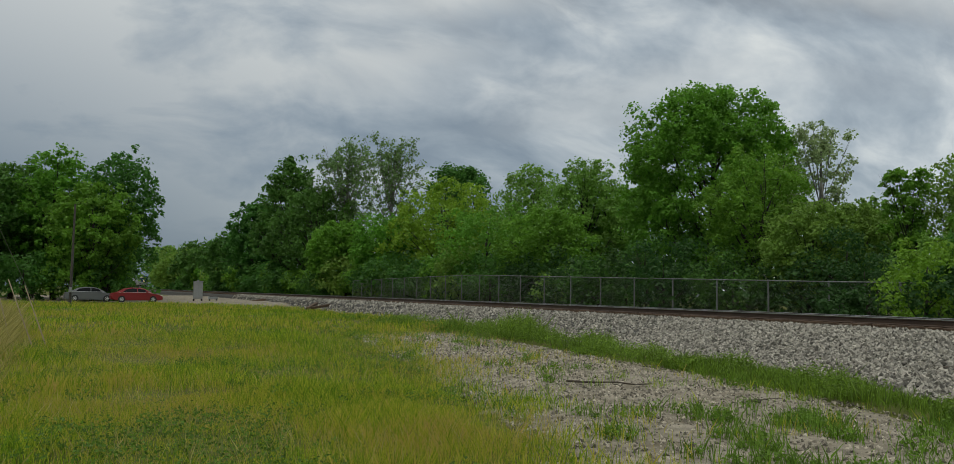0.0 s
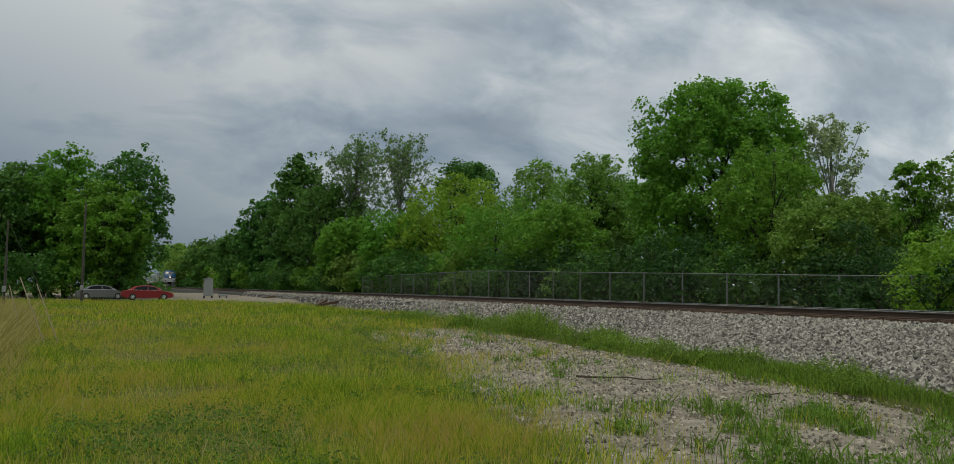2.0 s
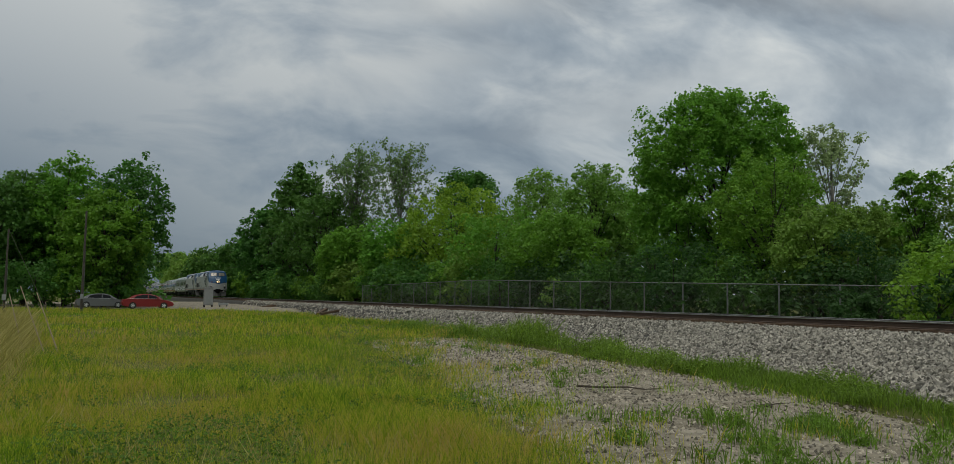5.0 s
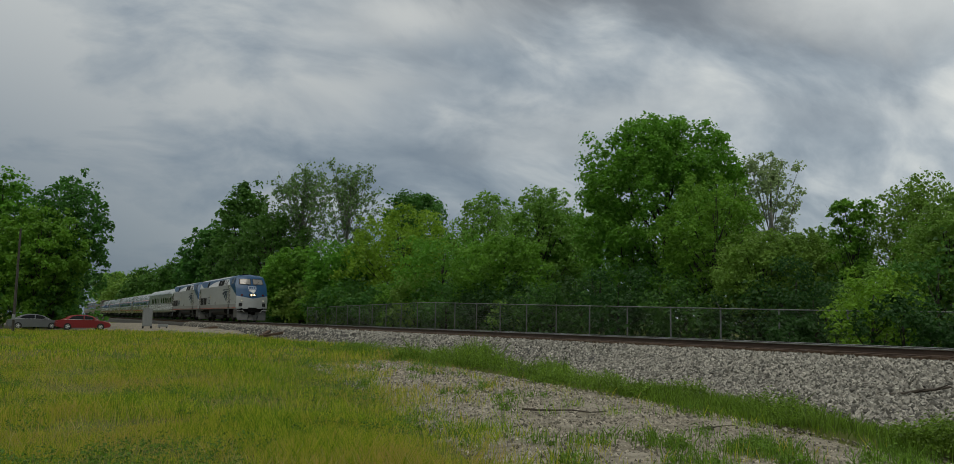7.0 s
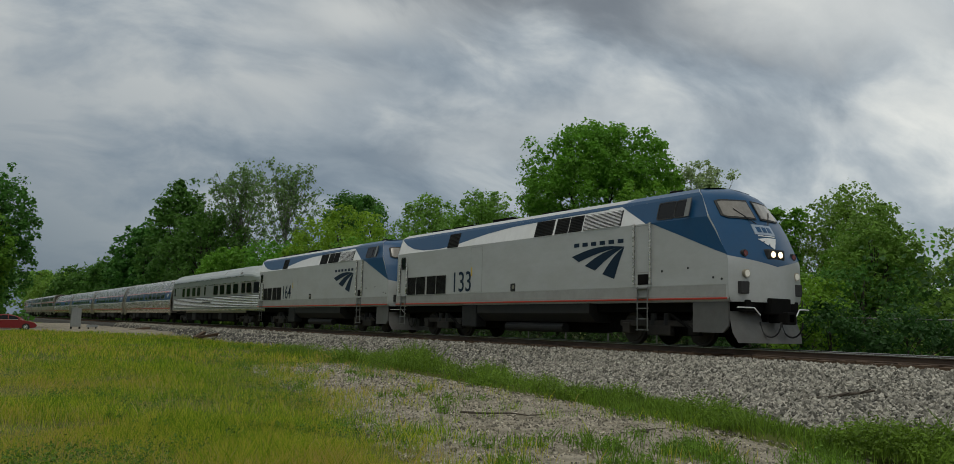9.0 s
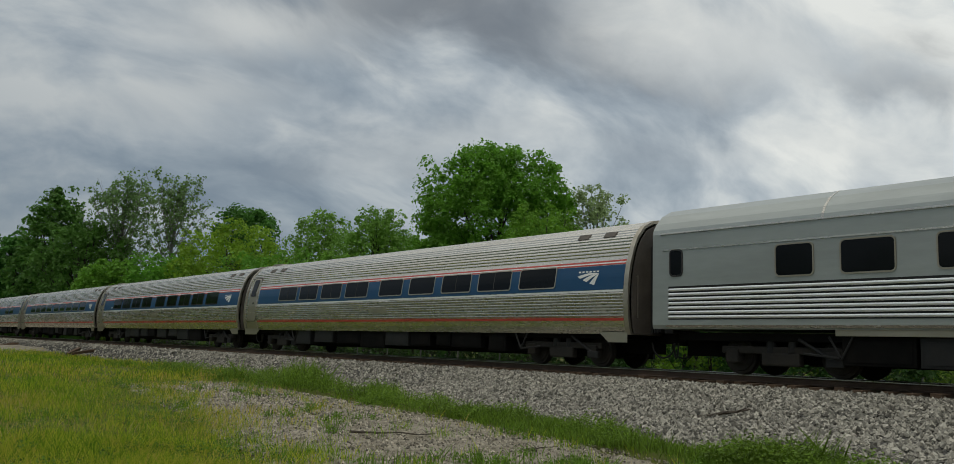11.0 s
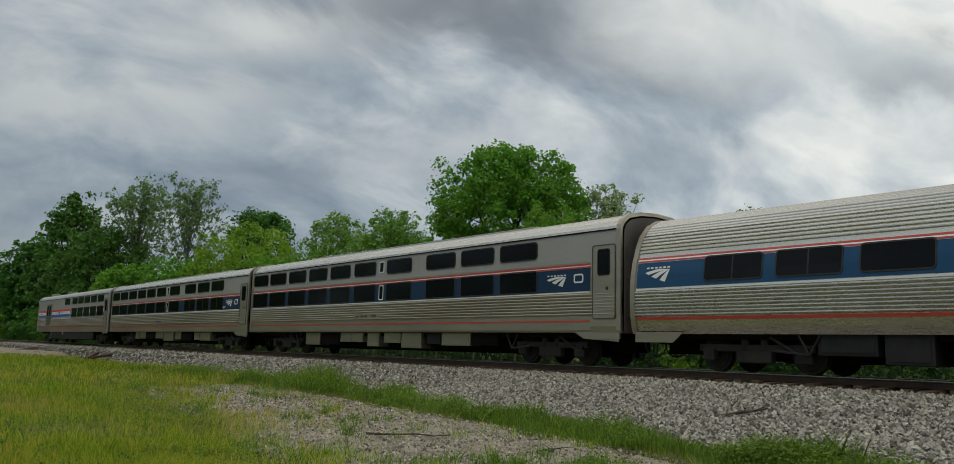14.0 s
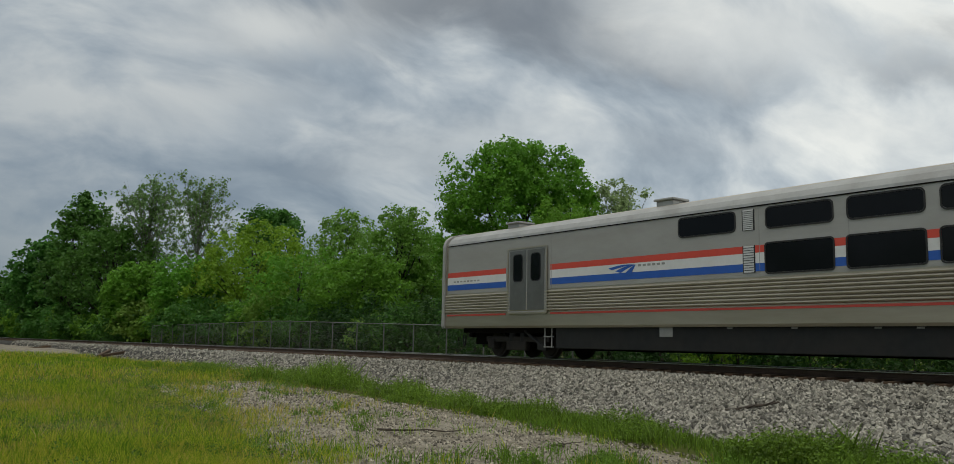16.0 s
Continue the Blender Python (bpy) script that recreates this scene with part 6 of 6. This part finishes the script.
def observation_car(name, label, lead):
    """Round-ended stainless car with bright fluting below the windows, its curved end towards the locomotives."""
    half = [(1.46, 1.1), (1.5, 1.2), (1.5, 3.62), (1.47, 3.74), (1.36, 3.92), (1.1, 4.17), (0.7, 4.37), (0.0, 4.45)]
    surf0 = surface(half)
    taper = lambda s: float(np.interp(s, [0.0, 0.25, 0.7, 1.3, 2.0, 2.8], [0.42, 0.68, 0.85, 0.95, 0.99, 1.0]))
    st = [(s, taper(s), float(np.interp(s, [0, 0.7, 2.0, 3.5], [0.72, 0.86, 0.96, 1.0]))) for s in (0.0, 0.25, 0.7, 1.3, 2.0, 2.8, 3.5, 25.7, 25.85)]
    car = coach_base(name, label, half, loop_from(half), CARSTEEL, lead, s0=0.1, s1=25.85, stations=st)
    under_boxes(car, 77, [DARK, DARK, TANK])
    for s, d in ((25.85, 1),):
        bm = bmesh.new()
        box(bm, -0.62, 0.62, s, s + 0.3, 1.0, 3.45, 0.03)
        part("gangway", bm, RUBBER, car)
    def curved(side, s0, s1, z0, z1, off, mat, nm, parent=None, bead=False):
        bm = bmesh.new()
        ss = [s for s in (0.0, 0.12, 0.25, 0.45, 0.7, 1.0, 1.3, 1.65, 2.0, 2.8) if s0 < s < s1]
        ss = [s0] + ss + [s1]
        f = lambda s, z, o: (side * (surf0(z) * taper(s) + o), s - o * (1 - taper(s)), z)
        rows = [[bm.verts.new(f(s, z, o)) for s in ss] for z, o in (((z0, off - 0.02), (z0, off), (z1, off), (z1, off - 0.02)) if not bead else [((z0 + z1) / 2 - (z1 - z0) / 2 * math.cos(math.pi * k / 6), off - 0.03 + 0.034 * math.sin(math.pi * k / 6)) for k in range(7)])]
        for p, q in zip(rows, rows[1:]):
            for i in range(len(ss) - 1):
                bm.faces.new((p[i], p[i + 1], q[i + 1], q[i]))
        return part(nm, bm, mat, parent or car)
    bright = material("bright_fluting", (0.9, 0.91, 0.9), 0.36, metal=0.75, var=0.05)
    for side in (-1, 1):
        # dark sheet behind the ribs: groove shade painted as colour
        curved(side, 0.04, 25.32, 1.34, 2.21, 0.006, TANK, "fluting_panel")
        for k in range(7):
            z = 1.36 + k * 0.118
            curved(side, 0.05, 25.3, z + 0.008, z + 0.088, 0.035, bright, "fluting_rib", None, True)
        curved(side, 0.3, 25.5, 3.16, 3.2, 0.02, STEEL, "belt_moulding")
        bm = bmesh.new()
        plate(bm, side, surf0, 3.6, 25.6, 3.6, 3.64, 0.03, 0.04)
        part("gutter", bm, STEEL, car)
        curved(side, 0.15, 25.4, 1.14, 1.2, 0.02, STEEL, "skirt_moulding")
        for s0, s1 in ((1.74, 2.81), (3.09, 4.02), (4.83, 6.12), (6.69, 7.89), (8.46, 9.76), (10.32, 11.61), (14.01, 14.51), (15.81, 16.83), (17.43, 18.52), (19.4, 20.57), (21.25, 22.17)):
            window(car, side, lambda z: surf0(z) * taper((s0 + s1) / 2), s0, s1, 2.36, 3.08, 0.09, DULL)
        w = curved(side, 0.12, 1.4, 2.33, 3.1, 0.012, RUBBER, "window")
        curved(side, 0.16, 1.36, 2.37, 3.06, 0.018, GLASS, "pane", w)
        window(car, side, surf0, 24.9, 25.25, 2.5, 3.15, 0.08)
        p = part("name_plate", plate(bmesh.new(), side, surf0, 12.2, 15.0, 1.7, 1.86, 0.045, 0.02), DULL, car)
        for k in range(10):
            part("letter_bar", plate(bmesh.new(), side, surf0, 12.45 + k * 0.24, 12.6 + k * 0.24, 1.74, 1.82, 0.05, 0.01), NAVY, p)
        bm = bmesh.new()
        box(bm, side * 1.36, side * 1.42, 3.0, 20.8, 0.96, 1.12, 0.01)
        part("side_sill", bm, DULL, car)
        bm = bmesh.new()
        plate(bm, side, surf0, 4.2, 4.5, 3.78, 3.9, 0.04, 0.05)
        part("roof_vent", bm, BROWN, car)
    for s in (5.0, 9.0, 13.0, 17.0, 21.0):
        bm = bmesh.new()
        lp = [(x * 1.003, z + 0.006) for x, z in loop_from(half) if z > 3.6]
        extrude(bm, lp, s - 0.03, s + 0.03)
        part("roof_seam", bm, STEEL, car)
    bm = bmesh.new()
    tube(bm, (0, -0.02, 3.55), (0, 0.3, 3.55), 0.16, 0.2, 16)
    part("end_lamp", bm, DULL, car)
    return car


make_loco("133", 0.0, "silver and blue diesel locomotive leading the train")
make_loco("164", LOCO, "silver and blue diesel locomotive coupled second")
L0 = 2 * LOCO
observation_car("observation_car", "round-ended stainless observation car behind the locomotives", L0)
tube_coach("coach", "stainless fluted coach with a blue window band", L0 + CAR, WIN_COACH, "rear", 1, None, 1.9)
tube_coach("coach", "stainless fluted coach with a blue window band", L0 + 2 * CAR, WIN_COACH, "rear", 2, "25094", 1.9)
tube_coach("coach", "stainless fluted coach with a blue window band", L0 + 3 * CAR, WIN_COACH, "rear", 3, None, 1.95)
tube_coach("cafe_car", "stainless fluted cafe car with few windows and blue band", L0 + 4 * CAR, WIN_CAFE, "front", 4, None, 24.6)
slab_coach("sleeping_car", "tall silver sleeping car with two rows of windows", L0 + 5 * CAR, 5, None)
slab_coach("sleeping_car", "tall silver sleeping car with two rows of windows", L0 + 6 * CAR, 6, "62041")
striped_coach("dining_car", "silver rear car with red, white and blue stripes", L0 + 7 * CAR)


# ---- far end: gravel apron, cabinet, parked cars, poles; small clutter ----
PAINT_RED = material("red_car_paint", (0.24, 0.014, 0.016), 0.35, var=0.05)
PAINT_GREY = material("grey_car_paint", (0.16, 0.165, 0.165), 0.4, metal=0.4, var=0.05)
CABINET = material("cabinet_grey", (0.27, 0.28, 0.27), 0.5, var=0.12, dirt=(0.24, 0.23, 0.21), dirt_amount=0.4)
POLEWOOD = material("pole_wood", (0.07, 0.06, 0.05), 0.85, var=0.3, scale=5, bump=0.4)
OLDWOOD = material("weathered_branch", (0.07, 0.055, 0.04), 0.9, var=0.4, scale=9, bump=0.5)
CANE = material("dry_cane", (0.42, 0.33, 0.22), 0.8, var=0.2)


def make_apron():
    xs, ys = np.arange(-30, 17.2, 1.0), np.arange(66, 150, 2.0)
    rise = lambda x, y: 0.10 + 0.28 * np.clip((x - 4) / 12, 0, 1) + 0.02 * np.sin(x * 1.3 + y * 0.7) - 0.5 * np.clip((np.interp(x, [9, 16], [92, 77]) + 1.2 * np.sin(x * 0.9) - y) / 4, 0, 1)
    tagged(sheet("gravel_apron", xs, ys, rise, GRAVEL), "pale gravel apron beside the railway crossing", "gravel", kind="structure")


def make_car(label, paint, at, turn):
    car = empty("car", label, "car", at=at)
    car.rotation_euler = (0, 0, radians(turn))
    lower = [(-2.35, 0.35), (-2.38, 0.62), (-2.3, 0.88), (-1.75, 0.98), (-0.9, 0.99), (0.9, 0.97), (1.75, 0.86), (2.25, 0.7), (2.38, 0.5), (2.32, 0.3), (1.9, 0.22), (-2.0, 0.22)]
    def hull(pts, half_w, name, mat, parent, inset):
        bm = bmesh.new()
        rings = []
        for y, k in ((-half_w, 0.965), (-half_w + 0.06, 1.0), (half_w - 0.06, 1.0), (half_w, 0.965)):
            rings.append([bm.verts.new((x * k, y * (1 - inset * max(0, (z - 0.95)) / 0.5), 0.55 + (z - 0.55) * (0.97 if k < 1 else 1))) for x, z in pts])
        n = len(pts)
        for a, b in zip(rings, rings[1:]):
            for i in range(n):
                bm.faces.new((a[i], a[(i + 1) % n], b[(i + 1) % n], b[i]))
        bm.faces.new(rings[0]), bm.faces.new(rings[-1][::-1])
        return part(name, bm, mat, parent)
    body = hull(lower, 0.9, "body", paint, car, 0)
    roof = [(-1.85, 0.95), (-1.15, 1.34), (-0.5, 1.45), (0.2, 1.44), (0.75, 1.3), (1.35, 0.95)]
    hull(roof, 0.84, "cabin", paint, car, 0.22)
    for side in (-1, 1):
        for name, pts in (("front_window", [(0.02, 1.0), (1.05, 1.0), (0.62, 1.27), (0.15, 1.36), (0.02, 1.37)]), ("rear_window", [(-1.35, 1.02), (-0.05, 1.0), (-0.05, 1.37), (-0.5, 1.37), (-1.05, 1.27)])):
            bm = bmesh.new()
            bm.faces.new([bm.verts.new((x, side * (0.85 * (1 - 0.22 * max(0, z - 0.95) / 0.5) + 0.012), z)) for x, z in pts])
            part(name, bm, GLASS, car)
        bm = bmesh.new()
        tube(bm, (-1.8, side * 0.86, 0.995), (1.2, side * 0.86, 0.985), 0.012, sides=6)
        part("window_trim", bm, WHITE, car, "bright trim line")
        for x in (-1.42, 1.45):
            w = part("wheel", tube(bmesh.new(), (x, side * 0.68, 0.33), (x, side * 0.915, 0.33), 0.33, sides=24), RUBBER, car)
            part("rim", tube(bmesh.new(), (x, side * 0.9, 0.33), (x, side * 0.925, 0.33), 0.21, sides=16), GALV, w)
            hub = bmesh.new()
            for k in range(5):
                a = 2 * math.pi * k / 5
                tube(hub, (x, side * 0.93, 0.33), (x + 0.19 * math.cos(a), side * 0.93, 0.33 + 0.19 * math.sin(a)), 0.025, sides=5)
            part("spokes", hub, WHITE, w)
        bm = bmesh.new()
        box(bm, 2.1, 2.3, side * 0.55, side * 0.84, 0.6, 0.74, 0.03)
        part("headlight", bm, WHITE, car)
        bm = bmesh.new()
        box(bm, -2.34, -2.2, side * 0.5, side * 0.84, 0.7, 0.86, 0.03)
        part("tail_light", bm, LENS_RED, car)
        bm = bmesh.new()
        box(bm, 0.75, 0.93, side * 0.88, side * 1.02, 0.97, 1.08, 0.03)
        part("wing_mirror", bm, paint, car)
    return car


def make_far_things():
    make_car("red sedan parked on the gravel apron", PAINT_RED, (4.8, 89.5, 0.10), 4)
    make_car("dark grey sedan parked behind the red one", PAINT_GREY, (0.7, 92.0, 0.1), 3)
    cab = empty("signal_cabinet", "grey steel signal cabinet on a small footing beside the track", "cabinet", at=(11.1, 94.0, 0.28))
    part("housing", box(bmesh.new(), -0.46, 0.46, -0.35, 0.35, 0.2, 2.0, 0.03), CABINET, cab)
    part("lid", box(bmesh.new(), -0.5, 0.5, -0.4, 0.4, 2.0, 2.07, 0.02), CABINET, cab)
    part("vent_cap", box(bmesh.new(), -0.1, 0.1, -0.1, 0.1, 2.07, 2.2, 0.02), CABINET, cab)
    for x in (-0.23, 0.23):
        part("door", box(bmesh.new(), x - 0.21, x + 0.21, -0.37, -0.352, 0.3, 1.9, 0.01), CABINET, cab)
    for x in (-0.4, 0.4):
        part("leg", box(bmesh.new(), x - 0.05, x + 0.05, -0.3, 0.3, -0.1, 0.2, 0.01), DARK, cab)
    b = empty("relay_box", "low grey equipment box beside the cabinet", "box", at=(12.6, 93.5, 0.3))
    part("housing", box(bmesh.new(), -0.5, 0.5, -0.2, 0.2, 0.15, 0.4, 0.02), CABINET, b)
    for x in (-0.35, 0.35):
        part("leg", box(bmesh.new(), x - 0.04, x + 0.04, -0.12, 0.12, -0.05, 0.15), DARK, b)
    for x, y, h in ((-0.9, 75.0, 8.2), (-5.6, 66.0, 6.0)):
        p = empty("utility_pole", "weathered brown wooden utility pole at the field's edge", "pole", at=(x, y, float(height(x, y))))
        part("shaft", tube(bmesh.new(), (0, 0, -0.2), (0.05, 0, h), 0.1 if h > 7 else 0.075, 0.075 if h > 7 else 0.055, 12), POLEWOOD, p)
        part("meter_box", box(bmesh.new(), -0.12, 0.12, -0.28, -0.12, 1.1, 1.5, 0.02), CABINET, p)
        part("ground_wire", tube(bmesh.new(), (0.12, -0.06, 0.1), (0.12, -0.04, h * 0.6), 0.012, sides=5), GALV, p)
    w = empty("guy_wire", "thin steel guy wire running down from the pole", "wire", at=(-5.55, 66.0, 5.9))
    part("cable", tube(bmesh.new(), (0, 0, 0), (2.4, 6.0, -5.9), 0.02, sides=5), GALV, w)
    rng = random.Random(3)
    for k, (x, y, dx, h) in enumerate(((-1.15, 24.0, -0.55, 1.75), (-0.85, 24.4, -0.5, 1.6), (-1.6, 24.2, -0.35, 1.55))):
        s = empty("garden_stake", "thin pale cane leaning in the dry grass", "stake", "canes in the dry grass", at=(x, y, 0))
        part("cane", tube(bmesh.new(), (-dx * 0.2, 0, -0.05), (dx, 0.1, h), 0.018, 0.012, 6), CANE, s)


def fallen_branch(label, at, length, turn, seed, thick=0.03, tilt=0.0):
    rng = random.Random(seed)
    b = empty("fallen_branch", label, "branch", at=at)
    b.rotation_euler = (0, radians(tilt), radians(turn))
    bm = bmesh.new()
    pts = [Vector((length * (i / 5 - 0.5), rng.uniform(-0.07, 0.07), thick + rng.uniform(0, 0.03))) for i in range(6)]
    for i in range(5):
        tube(bm, pts[i], pts[i + 1], thick * (1 - 0.12 * i), thick * (1 - 0.12 * (i + 1)), 7)
    main = part("stem", bm, OLDWOOD, b)
    for i in (2, 3, 4):
        e = pts[i] + Vector((rng.uniform(0.1, 0.3), rng.choice((-1, 1)) * rng.uniform(0.1, 0.25), rng.uniform(0.0, 0.06)))
        part("twig", tube(bmesh.new(), pts[i], e, thick * 0.4, thick * 0.15, 5), OLDWOOD, main)


def make_clutter():
    fallen_branch("dark crooked stick lying on the gravel", (8.6, 12.8, 0.0), 1.5, -35, 1, 0.022)
    fallen_branch("short dark stick lying on the gravel", (9.4, 9.9, 0.01), 0.5, 20, 2, 0.02)
    fallen_branch("weathered log lying on the ballast slope", (14.6, 10.2, 0.36), 1.3, -62, 3, 0.05, -12)
    for x, y, z, l, a in ((16.2, 65.0, 0.28, 2.6, 60), (16.5, 63.0, 0.3, 2.0, 20), (16.0, 88.0, 0.3, 2.4, -30), (16.6, 90.0, 0.32, 2.2, 40)):
        t = empty("discarded_tie", "old dark railway tie thrown beside the ballast", "railway tie", "discarded ties", at=(x, y, z))
        t.rotation_euler = (0, radians(-8), radians(a))
        part("timber", box(bmesh.new(), -l / 2, l / 2, -0.11, 0.11, 0, 0.18, 0.015), TIE, t)


make_apron()
make_far_things()
make_clutter()


# ---- a made-up bird for the flying specks, likely insects, that cross the sky late ----
def make_bird():
    bird = empty("bird", "small dark bird shape standing in for separate flying specks", "bird", at=(21.7, 19.7, 8.2))
    bm = bmesh.new()
    bmesh.ops.create_uvsphere(bm, u_segments=10, v_segments=6, radius=0.035, matrix=Matrix.Diagonal((1, 2.2, 0.9, 1)))
    tube(bm, (0, -0.07, 0), (0, -0.15, 0.0), 0.012, 0.03, 5)
    part("body", bm, OLDWOOD, bird)
    for s in (-1, 1):
        bm = bmesh.new()
        vs = [bm.verts.new(c) for c in ((s * 0.02, 0.04, 0.01), (s * 0.02, -0.03, 0.01), (s * 0.12, -0.02, 0.05), (s * 0.17, -0.05, 0.03), (s * 0.11, 0.04, 0.05))]
        bm.faces.new((vs[0], vs[1], vs[2], vs[4])), bm.faces.new((vs[4], vs[2], vs[3]))
        r = bmesh.ops.extrude_face_region(bm, geom=bm.faces[:])
        bmesh.ops.translate(bm, verts=[v for v in r["geom"] if isinstance(v, bmesh.types.BMVert)], vec=(0, 0, 0.006))
        part("wing", bm, OLDWOOD, bird)
    for o in bird.children:
        o.data.transform(Matrix.Scale(0.55, 4))
    return bird


BIRD = make_bird()


def motions():
    for car, lead in CARS:
        walk(car, [(t, pose(TRACK, NOSE + lead - SPEED * (t - 9.0), RAIL)) for t in (0.0, 4.0, 8.0, 12.0, 16.0)])
    walk(BIRD, [(0.0, pose(-20, 90, 30)), (6.0, pose(-10, 75, 26)), (11.5, pose(10, 40, 14)), (12.5, pose(21.69, 19.66, 8.16)), (13.0, pose(24.83, 15.36, 8.47)), (13.5, pose(23.68, 16.4, 9.97, 0, 0, 60)),
                (14.2, pose(40, 4, 16, 0, 0, 60)), (16.0, pose(80, -30, 30, 0, 0, 60))])


motions()
